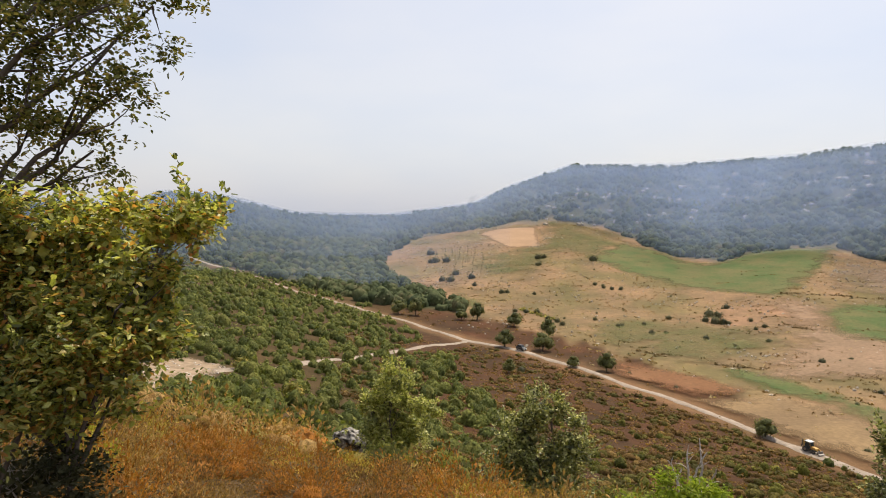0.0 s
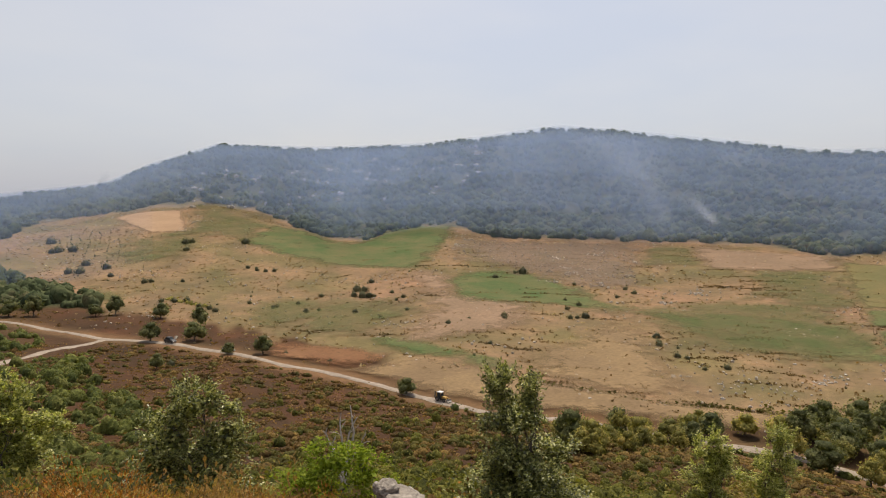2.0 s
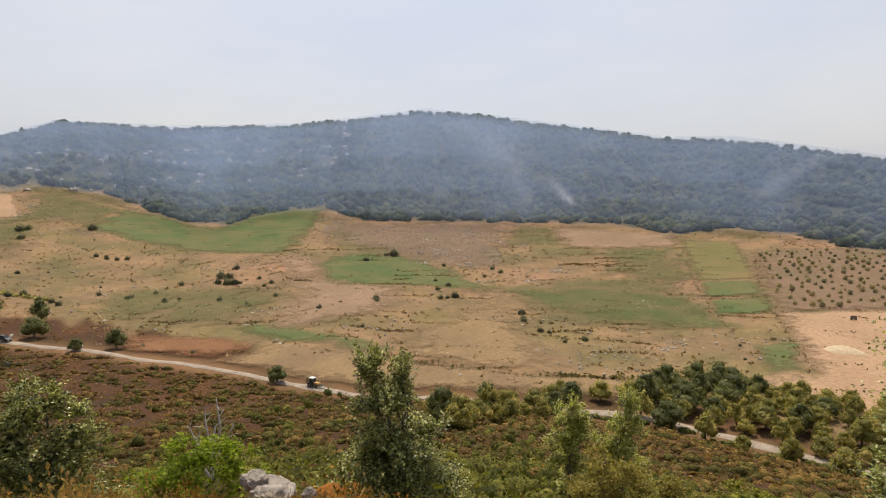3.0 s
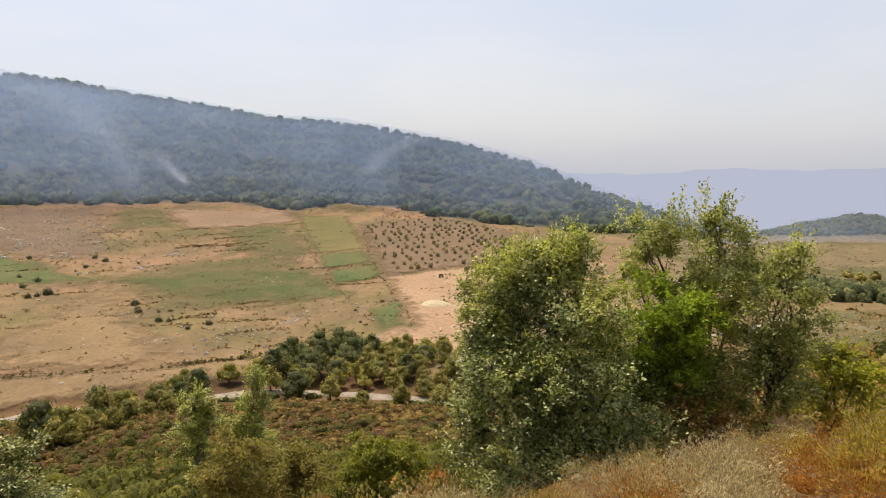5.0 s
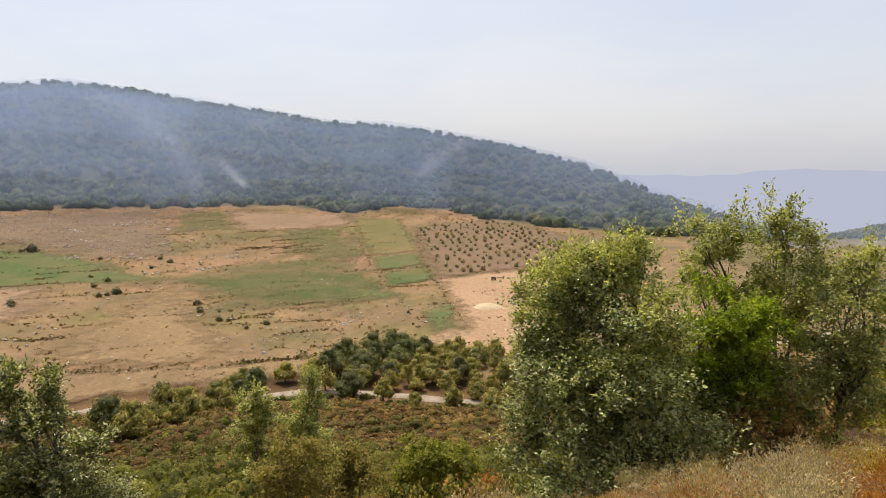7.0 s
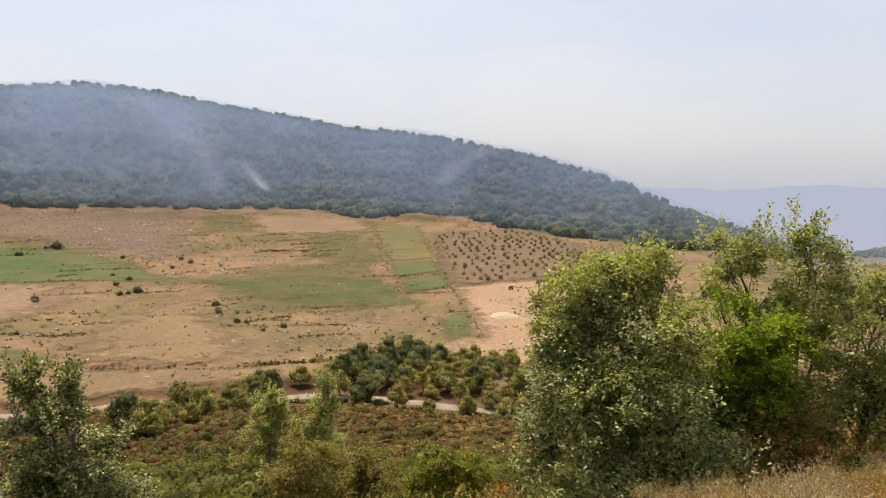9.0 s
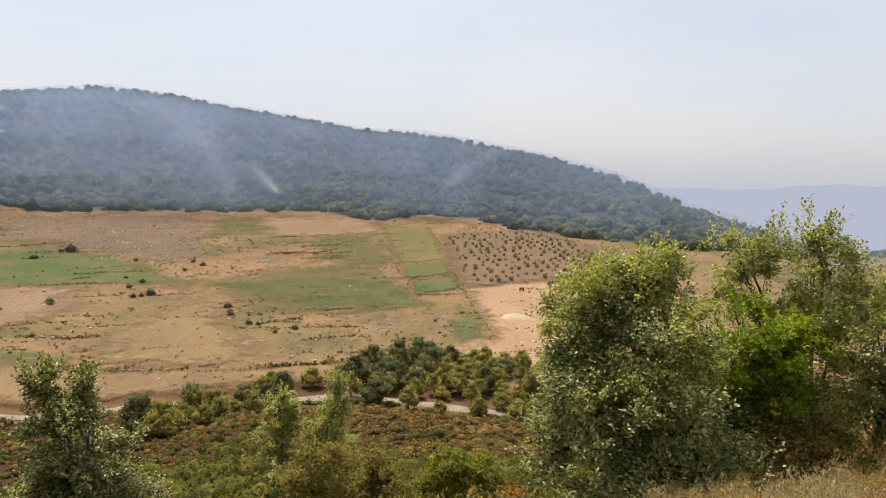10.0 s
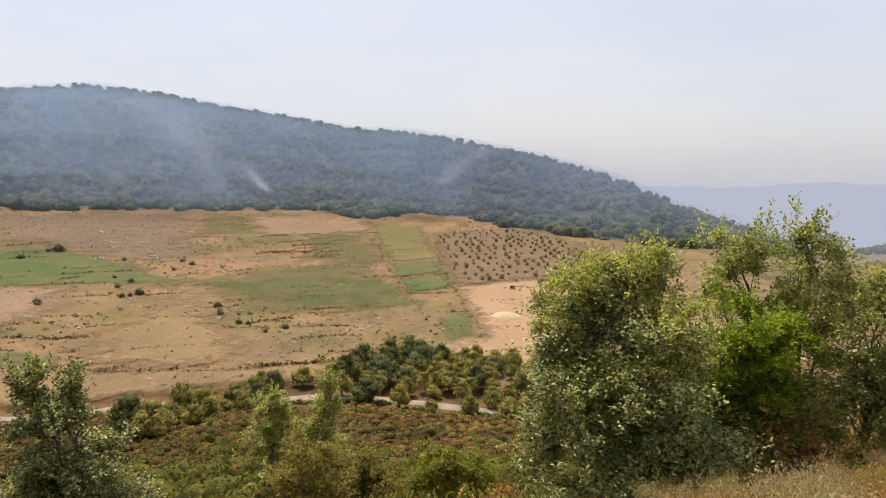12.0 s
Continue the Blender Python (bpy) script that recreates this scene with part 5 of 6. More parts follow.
mid = [heath_shape(g, 95, 1.3, g.uniform(0.7, 1.1), 0.14, 0.065) for _ in range(6)]
mid_far = [shrub_shape(g, 64, g.uniform(0.8, 1.3), 0.14, 2) for _ in range(6)]
x, y = spread(g, 3000, -46, 118, 14, 62)
a, r = np.degrees(np.arctan2(x, y)), np.hypot(x, y)
keep = ~((np.abs(a + 8) < 3.2) & (r > 14) & (r < 30.5)) & ((a < 99) | (r < 24) | (g.uniform(size=len(x)) < 0.25))
x, y, a, r = x[keep], y[keep], a[keep], r[keep]
tone = waves(x, y, 9, 94) + 0.6 * waves(x, y, 3, 95)
brow = (r < 24) | (a < -8)
green = np.clip((a - 20) / 40, -0.4, 0.5) - 1.1 * np.clip((a - 92) / 8, 0, 1) + np.clip((r - 24) / 30, -0.5, 0.5)
tone[a > 48] -= 0.15
kind = np.select([(tone + green > 0.0) & (tone + green < 0.45) & (a > 48), tone + green > 0.45, tone + green > 0.0, tone + green > -0.35, (tone < -0.75) & (a < 88), (tone < -0.2) & (a > 92)], [5, 0, 1, 2, 3, 2], 4)
for k, (name, mat, label) in enumerate([("slope_bush", MAT_SLOPE_BUSH, "fresh green bushes on the upper slope"), ("upper_heath", MAT_HEATH_DARK, "brown-green heather on the upper slope"), ("olive_heath", MAT_TREE_HEATH, "olive-green broom on the upper slope"),
                                        ("fern_patch", MAT_HEATH_RUST, "rust-red fern on the brow"), ("brow_heath", MAT_HEATH_OCHRE, "ochre dry heather along the brow"), ("olive_brown_heath", MAT_SLOPE_BROWN, "olive-brown tree heath on the upper slope")]):
    m = kind == k
    if m.sum():
        v, f = joined([scatter(shapes, g, x[w], y[w], g.uniform(0.6, 1.3, w.sum()) * (1 + 0.35 * (k == 0)), sink=0.05) for shapes, w in ((mid, m & (r < 22)), (mid_far, m & (r >= 22))) if w.any()])
        tagged(new(name, quads(name, v, f, mat, True)), label, "heath", kind="stuff")
for name, label, x, y, turn, lobes, mat, n, leaf in [
        ("tall_heath", "tall brown-green tree heath", 10.7, 7.0, -56, [(-0.08, 0, 2.07, 0.61, 0.50), (0.25, 0, 1.43, 0.80, 0.57), (-0.37, 0, 1.43, 0.69, 0.46)], MAT_TREE_HEATH, 800, 0.065),
        ("tall_heath", "tall brown-green tree heath", 11.8, 6.1, -62, [(0.12, 0, 1.53, 0.53, 0.53), (-0.23, 0, 1.27, 0.72, 0.47)], MAT_TREE_HEATH, 600, 0.065),
        ("broom_bush", "lime-green broom bush on the slope", 20.8, 7.9, -69, [(-0.6, 0, 2.5, 0.8, 0.55), (0.7, 0, 2.35, 0.85, 0.5), (0, 0, 1.7, 1.35, 0.7), (-1.1, 0, 1.6, 0.7, 0.7), (1.2, 0, 1.5, 0.7, 0.7), (0, 0, 0.8, 1.3, 0.7)], MAT_BROOM, 900, 0.12)]:
    build_tree(name, label, x, y, turn, lobes, [(0, 0, -0.1, tuple(range(len(lobes))))], mat, n, 9, leaf, 0.03, int(x * 10), category="shrub")


# ---- distance, haze sheets, smoke ----
def build_backdrop():
    """Far mountains beyond everything, their blue haze put into one glowing colour."""
    m, nt, out = node_mat("far_haze_glow")
    # no lamp here: the ridge glows evenly to imitate hazy air
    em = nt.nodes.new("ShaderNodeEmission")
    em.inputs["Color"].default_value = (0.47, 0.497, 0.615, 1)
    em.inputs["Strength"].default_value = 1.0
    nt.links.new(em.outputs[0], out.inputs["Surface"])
    b = np.radians(np.arange(60, 150.1, 0.5))
    deg = np.degrees(b)
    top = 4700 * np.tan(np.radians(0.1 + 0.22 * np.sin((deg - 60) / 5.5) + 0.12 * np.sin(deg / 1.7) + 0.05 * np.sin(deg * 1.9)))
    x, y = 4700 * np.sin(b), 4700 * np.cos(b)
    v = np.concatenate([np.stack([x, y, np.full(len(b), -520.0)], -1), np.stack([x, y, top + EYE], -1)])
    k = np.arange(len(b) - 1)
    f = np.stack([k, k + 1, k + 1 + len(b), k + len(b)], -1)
    tagged(new("backdrop", quads("backdrop", v, f, m)), "far mountain ridge as a flat glowing blue-haze sheet", "mountains", kind="structure")


def haze_smoke_material(name, colour, thick, scale, contrast=0.25):
    m, nt, out = node_mat(name)
    d = nt.nodes.new("ShaderNodeBsdfDiffuse")
    t = nt.nodes.new("ShaderNodeBsdfTranslucent")
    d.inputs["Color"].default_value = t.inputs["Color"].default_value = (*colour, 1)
    body = nt.nodes.new("ShaderNodeMixShader")
    nt.links.new(d.outputs[0], body.inputs[1])
    nt.links.new(t.outputs[0], body.inputs[2])
    clear = nt.nodes.new("ShaderNodeBsdfTransparent")
    ms = nt.nodes.new("ShaderNodeMixShader")
    st = nt.nodes.new("ShaderNodeMapRange")
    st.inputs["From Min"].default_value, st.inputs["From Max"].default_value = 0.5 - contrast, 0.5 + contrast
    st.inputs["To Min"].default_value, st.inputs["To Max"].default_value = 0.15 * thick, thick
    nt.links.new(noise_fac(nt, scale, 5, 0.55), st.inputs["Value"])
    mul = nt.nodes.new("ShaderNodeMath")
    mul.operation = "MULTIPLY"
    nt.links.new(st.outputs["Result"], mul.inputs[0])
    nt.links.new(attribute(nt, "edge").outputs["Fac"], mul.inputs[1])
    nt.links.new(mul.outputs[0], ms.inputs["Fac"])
    nt.links.new(clear.outputs[0], ms.inputs[1])
    nt.links.new(body.outputs[0], ms.inputs[2])
    nt.links.new(ms.outputs[0], out.inputs["Surface"])
    return m


def wood_edge(b):
    """Distance of the wood's front edge, by bearing."""
    q = np.arange(280, 640, 3.0)
    t = np.radians(b)[:, None]
    deep = inside(WOOD, q * np.sin(t), q * np.cos(t))
    return np.where((deep > 0).any(1), q[np.argmax(deep > 0, 1)], 600) - 7


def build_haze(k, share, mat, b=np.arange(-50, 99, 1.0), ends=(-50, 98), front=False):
    """One sheet across a hillside, following its foot: stands in for smoky distance haze."""
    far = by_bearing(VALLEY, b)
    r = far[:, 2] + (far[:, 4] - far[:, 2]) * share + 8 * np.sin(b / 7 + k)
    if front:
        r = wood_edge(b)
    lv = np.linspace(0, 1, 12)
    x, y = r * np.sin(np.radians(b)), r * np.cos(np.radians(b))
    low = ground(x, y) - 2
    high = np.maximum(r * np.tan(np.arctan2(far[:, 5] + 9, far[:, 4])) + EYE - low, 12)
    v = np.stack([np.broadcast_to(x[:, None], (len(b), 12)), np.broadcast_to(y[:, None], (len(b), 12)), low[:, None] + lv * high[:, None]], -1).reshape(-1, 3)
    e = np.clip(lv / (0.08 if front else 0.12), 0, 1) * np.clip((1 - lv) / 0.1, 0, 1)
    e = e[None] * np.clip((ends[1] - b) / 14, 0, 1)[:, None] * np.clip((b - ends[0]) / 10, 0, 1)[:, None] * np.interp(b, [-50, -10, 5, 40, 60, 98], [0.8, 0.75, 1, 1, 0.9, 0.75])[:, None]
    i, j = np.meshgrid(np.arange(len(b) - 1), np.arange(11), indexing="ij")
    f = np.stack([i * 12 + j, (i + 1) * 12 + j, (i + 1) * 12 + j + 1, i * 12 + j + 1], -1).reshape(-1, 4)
    me = quads("haze_sheet", v, f, mat, True)
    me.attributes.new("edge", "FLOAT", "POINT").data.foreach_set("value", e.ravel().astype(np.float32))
    tagged(new("haze_sheet", me), "thin blue sheet standing in for smoky distance haze", "smoke", kind="stuff")


def build_plume(label, x, y, high, wide, drift, mat, seed):
    """A rising plume as three crossed, bent and fading sheets."""
    g = np.random.default_rng(seed)
    n, w = 16, 9
    pieces, edges = [], []
    for turn in (0.0, 1.05, 2.1):
        t, s = np.meshgrid(np.linspace(0, 1, n), np.linspace(-1, 1, w), indexing="ij")
        spread_w = wide * (0.18 + 0.82 * t ** 0.8)
        px = x + drift[0] * t ** 1.3 + np.cos(turn) * s * spread_w + 0.15 * wide * np.sin(5 * t + seed)
        py = y + drift[1] * t ** 1.3 + np.sin(turn) * s * spread_w
        pz = ground(x, y) + 2 + high * t + 0 * s
        i, j = np.meshgrid(np.arange(n - 1), np.arange(w - 1), indexing="ij")
        f = np.stack([i * w + j, (i + 1) * w + j, (i + 1) * w + j + 1, i * w + j + 1], -1).reshape(-1, 4)
        pieces.append((np.stack([px, py, pz], -1).reshape(-1, 3), f))
        edges.append((np.clip(1 - s * s, 0, 1) ** 1.5 * np.clip(t / 0.1, 0, 1) * (1 - t) ** 0.8).ravel())
    me = quads("smoke_plume", *joined(pieces), mat, True)
    me.attributes.new("edge", "FLOAT", "POINT").data.foreach_set("value", np.concatenate(edges).astype(np.float32))
    tagged(new("smoke_plume", me), label, "smoke", kind="stuff")


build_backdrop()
# haze painted on translucent sheets; their blue stands in for smoky distant air
HAZE = haze_smoke_material("blue_haze_sheet", (0.50, 0.63, 0.92), 0.31, 0.01, 0.35)
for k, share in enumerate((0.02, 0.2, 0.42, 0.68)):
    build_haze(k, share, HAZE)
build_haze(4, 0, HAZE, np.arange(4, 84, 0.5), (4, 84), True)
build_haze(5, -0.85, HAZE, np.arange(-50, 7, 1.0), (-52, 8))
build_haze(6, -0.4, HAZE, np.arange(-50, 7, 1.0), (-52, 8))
# another added sheet before the far hill, distance haze put into its pale blue
HAZE_FAR = haze_smoke_material("pale_haze_sheet", (0.52, 0.62, 0.85), 0.62, 0.006, 0.5)
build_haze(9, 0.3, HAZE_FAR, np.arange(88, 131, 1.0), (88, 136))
PLUME = haze_smoke_material("white_smoke", (0.78, 0.82, 0.92), 0.26, 0.016, 0.45)
WHITE_PLUME = haze_smoke_material("thick_white_smoke", (0.88, 0.89, 0.92), 0.38, 0.06, 0.4)
build_plume("small white smoke plume rising from the wood", 414, 304, 30, 17, (-17, 24), WHITE_PLUME, 3)
build_plume("broad pale smoke drifting up the hillside", 392, 330, 75, 42, (-45, 38), PLUME, 5)
build_plume("thin smoke over the far saddle", 25, 720, 30, 12, (14, 6), PLUME, 7)
build_plume("thin smoke on the hill's shoulder", 480, 190, 40, 30, (40, -40), PLUME, 9)


# ---- stones ----
def stone_shape(seed, detail, rough=0.25, flat=0.75):
    """A broken boulder: a ball cut by chance planes and roughened."""
    g = np.random.default_rng(seed)
    bm = bmesh.new()
    bmesh.ops.create_icosphere(bm, subdivisions=detail, radius=1.0)
    planes = [(Vector(unit(g.normal(size=3))), g.uniform(0.62, 0.9)) for _ in range(9)]
    shift = Vector(g.uniform(0, 50, 3))
    for v in bm.verts:
        p = v.co.copy()
        for nrm, far in planes:
            over = p.dot(nrm) - far
            if over > 0:
                p -= nrm * over * 0.85
        p *= 1 + rough * 0.5 * noise.fractal(p * 1.9 + shift, 0.75, 2.1, 6)
        p.z *= flat
        v.co = p
    me = bpy.data.meshes.new("stone")
    bm.to_mesh(me)
    bm.free()
    me.polygons.foreach_set("use_smooth", [True] * len(me.polygons))
    return me


def boulder(label, x, y, up, size, turn, seed, mat):
    me = stone_shape(seed, 5, 0.5)
    me.materials.append(mat)
    ob = new("boulder", me)
    ob.matrix_basis = pose(x, y, float(ground(x, y)) + up, g_tilt(seed), 4, turn) @ Matrix.Diagonal((*size, 1))
    return tagged(ob, label, "rock")


def g_tilt(seed):
    return (seed * 37) % 17 - 8


MAT_STREAK = rough_material("streaked_dark_rock", (0.025, 0.022, 0.02), (0.46, 0.42, 0.37), 1.6, depth=0.12, low=0.42, high=0.55)
boulder("dark rock outcrop streaked with white lichen", -4.15, 30.0, 1.35, (0.78, 0.5, 0.75), 8, 3, MAT_STREAK)
boulder("rounded pale grey boulder on a larger one", 5.5, 11.55, 0.56, (0.28, 0.26, 0.28), 20, 4, MAT_ROCK)
boulder("broad pale grey boulder half buried in heath", 5.72, 11.3, 0.2, (0.74, 0.55, 0.42), 60, 5, MAT_ROCK)
boulder("flat pale stone among heath", 0.65, 13.3, 0.32, (0.34, 0.25, 0.16), 10, 6, MAT_ROCK)
boulder("small pale stone beside the boulders", 6.6, 11.4, 0.35, (0.16, 0.14, 0.2), 10, 7, MAT_ROCK)

g = np.random.default_rng(101)
pebbles = [bush_body(g, g.uniform(0.7, 1.3), g.uniform(0.8, 1.1)) for _ in range(8)]


def stones(name, label, x, y, size, mat=MAT_ROCK):
    v, f = scatter(pebbles, g, x, y, size, 0.0)
    tagged(new(name, quads(name, v, f, mat)), label, "stones", kind="stuff")


def in_pasture(n, seed, need):
    gg = np.random.default_rng(seed)
    x, y = spread(gg, n, -4, 88, 130, 640)
    a, r = np.degrees(np.arctan2(x, y)), np.hypot(x, y)
    low = np.interp(a, [-5, 2.5, 11, 20, 29, 45, 70, 88], [290, 250, 215, 185, 160, 150, 145, 145])
    ok = (inside(WOOD, x, y) < -3) & (r > low) & (line_distance(ROAD, x, y) > 5) & (waves(x, y, 75, seed) + 0.6 * waves(x, y, 20, seed + 1) > need)
    for label, mat, soft, poly in FIELDS:
        if mat in (GREEN, OLIVE, PEACH):
            ok &= inside(poly, x, y) < -1
    return x[ok], y[ok]


x, y = in_pasture(9000, 111, 0.0)
stones("field_stones", "pale stones strewn over the dry pasture", x, y, g.uniform(0.2, 0.74, len(x)) ** 1.3, MAT_STONE)
HEAPS = [(246, 279), (241, 267), (255, 265), (216, 256), (208, 205), (139, 147), (148, 124), (153, 106), (162, 107), (148, 92), (182, 95), (175, 95), (161, 93), (259, 244), (292, 270), (253, 197), (225, 191), (157, 155), (224, 127), (145, 117), (231, 235), (262, 304),
         (249, 387), (232, 371), (74, 503), (89, 533), (109, 216), (334, 380), (291, 304)]
own = g.integers(0, len(HEAPS), 620)
x, y = (np.array(HEAPS, float)[own] + g.normal(0, 1, (620, 2)) * g.uniform(1.2, 5.5, (len(HEAPS), 1))[own]).T
stones("heaped_stones", "heaps of pale cleared stones in the pasture", x, y, g.uniform(0.2, 0.75, len(x)) * np.clip(np.hypot(x, y) / 300, 0.65, 1.2), MAT_STONE)
x, y = spread(g, 2600, 28, 56, 230, 460)
ok = (inside([(241, 389), (313, 350), (335, 308), (244, 224), (219, 236), (224, 279), (211, 328)], x, y) > 0) & (waves(x, y, 30, 112) > -0.2)
stones("grey_stones", "grey stones strewn over the stony pasture", x[ok][:420], y[ok][:420], g.uniform(0.25, 0.8, len(x[ok][:420])), MAT_ROCK)
x, y = spread(g, 900, 8, 36, 600, 740)
ok = waves(x, y, 34, 47) > 0.3
stones("hill_rocks", "pale rock outcrops in burnt clearings of the wood", x[ok][:150], y[ok][:150], g.uniform(1.2, 3.4, len(x[ok][:150])), MAT_STONE)
x, y = spread(g, 260, 94, 112, 4.0, 10.0)
stones("gravel", "broken pale stones between heath tussocks", x, y, g.uniform(0.008, 0.028, len(x)), MAT_GRAVEL)

tuft = [shrub_shape(g, 7, g.uniform(0.5, 0.9), 0.42, False) for _ in range(6)]
for name, label, mat, n, seed, need in (("dry_tufts", "brown dry grass tufts in the pasture", MAT_HEATH_BROWN, 14000, 121, -0.15), ("weed_tufts", "dark weedy tufts in the pasture", MAT_HEATH_DARK, 11000, 131, 0.1), ("straw_tufts", "pale straw tufts in the pasture", MAT_HEATH_GREY, 6000, 141, 0.0)):
    x, y = in_pasture(n, seed, need)
    v, f = scatter(tuft, g, x, y, g.uniform(0.35, 1.25, len(x)), sink=0.05)
    tagged(new(name, quads(name, v, f, mat)), label, "tufts", kind="stuff")

# banks and walls between the plots
BANKS = [("green hedge bank below the terraces", MAT_SCRUB, 0.5, [(107, 129), (115, 116), (117, 109), (127, 99)]), ("green hedge bank beside the grove", MAT_SCRUB, 0.8, [(127, 99), (131, 97), (142, 82)]),
         ("dry grass bank", MAT_HEATH_DARK, 0.45, [(123, 168), (129, 157)]), ("dry grass bank", MAT_HEATH_DARK, 0.45, [(153, 161), (163, 146)]), ("dry grass bank", MAT_HEATH_DARK, 0.4, [(121, 142), (137, 126)]),
         ("dry grass bank", MAT_HEATH_DARK, 0.4, [(112, 136), (124, 120), (132, 114)]), ("dark weedy terrace edge", MAT_HEATH_DARK, 0.5, [(272, 198), (298, 181)]), ("dark weedy terrace edge", MAT_HEATH_DARK, 0.5, [(267, 184), (286, 167)]),
         ("dark weedy terrace edge", MAT_HEATH_DARK, 0.45, [(195, 139), (210, 130)]), ("dark weedy terrace edge", MAT_HEATH_DARK, 0.45, [(205, 139), (227, 135)]), ("dark weedy terrace edge", MAT_HEATH_DARK, 0.5, [(265, 204), (285, 194)]),
         ("dry terrace edge", MAT_HEATH_DARK, 0.42, [(126, 137), (137, 126)]), ("dry terrace edge", MAT_HEATH_DARK, 0.4, [(119, 178), (121, 173), (125, 166), (130, 158)]), ("dry terrace edge", MAT_HEATH_BROWN, 0.4, [(135, 172), (144, 160)]),
         ("dry terrace edge", MAT_HEATH_DARK, 0.45, [(153, 161), (165, 147)]), ("dry terrace edge", MAT_HEATH_DARK, 0.5, [(177, 186), (186, 178)]), ("weedy terrace edge in the green field", MAT_HEATH_DARK, 0.5, [(184, 240), (203, 226)]), ("weedy terrace edge in the green field", MAT_HEATH_DARK, 0.45, [(178, 232), (186, 229)]),
         ("dark weedy terrace edge", MAT_HEATH_DARK, 0.55, [(297, 201), (308, 188)]), ("dark weedy terrace edge", MAT_HEATH_DARK, 0.55, [(282, 188), (294, 170)]), ("dark weedy terrace edge", MAT_HEATH_DARK, 0.5, [(212, 151), (224, 137)]), ("dark weedy terrace edge", MAT_HEATH_DARK, 0.5, [(202, 136), (211, 124)]),
         ("dark weedy terrace edge", MAT_HEATH_DARK, 0.45, [(192, 125), (198, 110)]), ("dark weedy terrace edge", MAT_HEATH_DARK, 0.4, [(188, 118), (192, 108)]), ("dry bank between two green strips", MAT_HEATH_BROWN, 0.5, [(247, 117), (254, 104)]), ("dry bank between two green strips", MAT_HEATH_BROWN, 0.45, [(225, 102), (230, 85)]),
         ("dry terrace edge", MAT_HEATH_BROWN, 0.5, [(165, 232), (180, 219)]), ("dry terrace edge", MAT_HEATH_DARK, 0.5, [(89, 207), (103, 200)]), ("dry terrace edge", MAT_HEATH_DARK, 0.5, [(68, 228), (78, 219)]),
         ("hedge along a field's edge", MAT_CORK, 0.9, [(38, 309), (52, 285)]), ("dark weedy terrace edge", MAT_HEATH_DARK, 0.5, [(170, 321), (195, 312), (228, 299)])]
bank_stones = []
for label, mat, size, line in BANKS:
    p = along(line, 0.55)
    p = p + g.normal(0, 0.35, p.shape)
    keep = g.uniform(size=len(p)) < 0.8
    v, f = scatter(tuft, g, p[keep, 0], p[keep, 1], g.uniform(0.6, 1.5, keep.sum()) * size * 1.8, sink=0.05)
    tagged(new("bank", quads("bank", v, f, mat)), label, "bank", kind="stuff")
    bank_stones.append(p[g.uniform(size=len(p)) < 0.16] + g.normal(0, 0.5, (1, 2)))
p = np.concatenate(bank_stones)
stones("terrace_stones", "pale stones lying along the terrace edges", p[:, 0], p[:, 1], g.uniform(0.16, 0.42, len(p)), MAT_STONE)
rows = np.random.default_rng(146)
edge_rows = []
while len(edge_rows) < 120:
    t0, r0 = rows.uniform(18, 76), rows.uniform(150, 430)
    px, py = r0 * math.sin(radians(t0)), r0 * math.cos(radians(t0))
    if inside(WOOD, np.array([px]), np.array([py]))[0] > -12 or line_distance(ROAD, np.array([px]), np.array([py]))[0] < 14:
        continue
    tilt, long = radians(-t0 + rows.uniform(-18, 18)), rows.uniform(6, 26)
    s = np.arange(0, long, 0.7)
    edge_rows.append(np.stack([px + s * math.cos(tilt), py + s * math.sin(tilt) + 0.02 * s * s * rows.uniform(-1, 1)], -1) + rows.normal(0, 0.4, (len(s), 2)))
p = np.concatenate(edge_rows)
p = p[(inside(WOOD, p[:, 0], p[:, 1]) < -4) & (g.uniform(size=len(p)) < 0.8)]
v, f = scatter(tuft, g, p[:, 0], p[:, 1], g.uniform(0.5, 1.15, len(p)), sink=0.05)
tagged(new("terrace_weeds", quads("terrace_weeds", v, f, MAT_HEATH_DARK)), "rows of dark dry weeds along old terraces", "weeds", kind="stuff")
line = along(ROAD, 1.1)
edge_way = unit(np.gradient(line, axis=0))
line = line + np.stack([edge_way[:, 1], -edge_way[:, 0]], -1) * np.where((line * np.stack([edge_way[:, 1], -edge_way[:, 0]], -1)).sum(1) < 0, 1, -1)[:, None] * g.uniform(2.4, 4.6, (len(line), 1))
la = np.degrees(np.arctan2(line[:, 0], line[:, 1]))
m = (la > 31) & (la < 90) & (g.uniform(size=len(line)) < np.interp(la, [31, 36, 44, 90], [0.3, 0.7, 0.85, 0.85])) & (waves(line[:, 0], line[:, 1], 16, 151) > -0.55)
v, f = scatter(scrub_near, g, line[m, 0], line[m, 1], g.uniform(0.7, 1.5, m.sum()), tall=g.uniform(0.7, 1.1, m.sum()), sink=0.1)
tagged(new("roadside_scrub", quads("roadside_scrub", v, f, MAT_MAQUIS, True)), "olive-green bushes along the road's lower side", "scrub", kind="stuff")
x, y = spread(g, 1500, 92, 122, 42, 115)
for name, mat, m, label in (("slope_tufts", MAT_HEATH_DARK, np.arange(1500) % 2 == 0, "dark dry tufts on the near slope"), ("slope_grass", MAT_HEATH_OCHRE, np.arange(1500) % 2 == 1, "ochre grass tufts on the near slope")):
    v, f = scatter(tuft, g, x[m], y[m], g.uniform(0.2, 0.75, m.sum()), sink=0.05)
    tagged(new(name, quads(name, v, f, mat)), label, "tufts", kind="stuff")
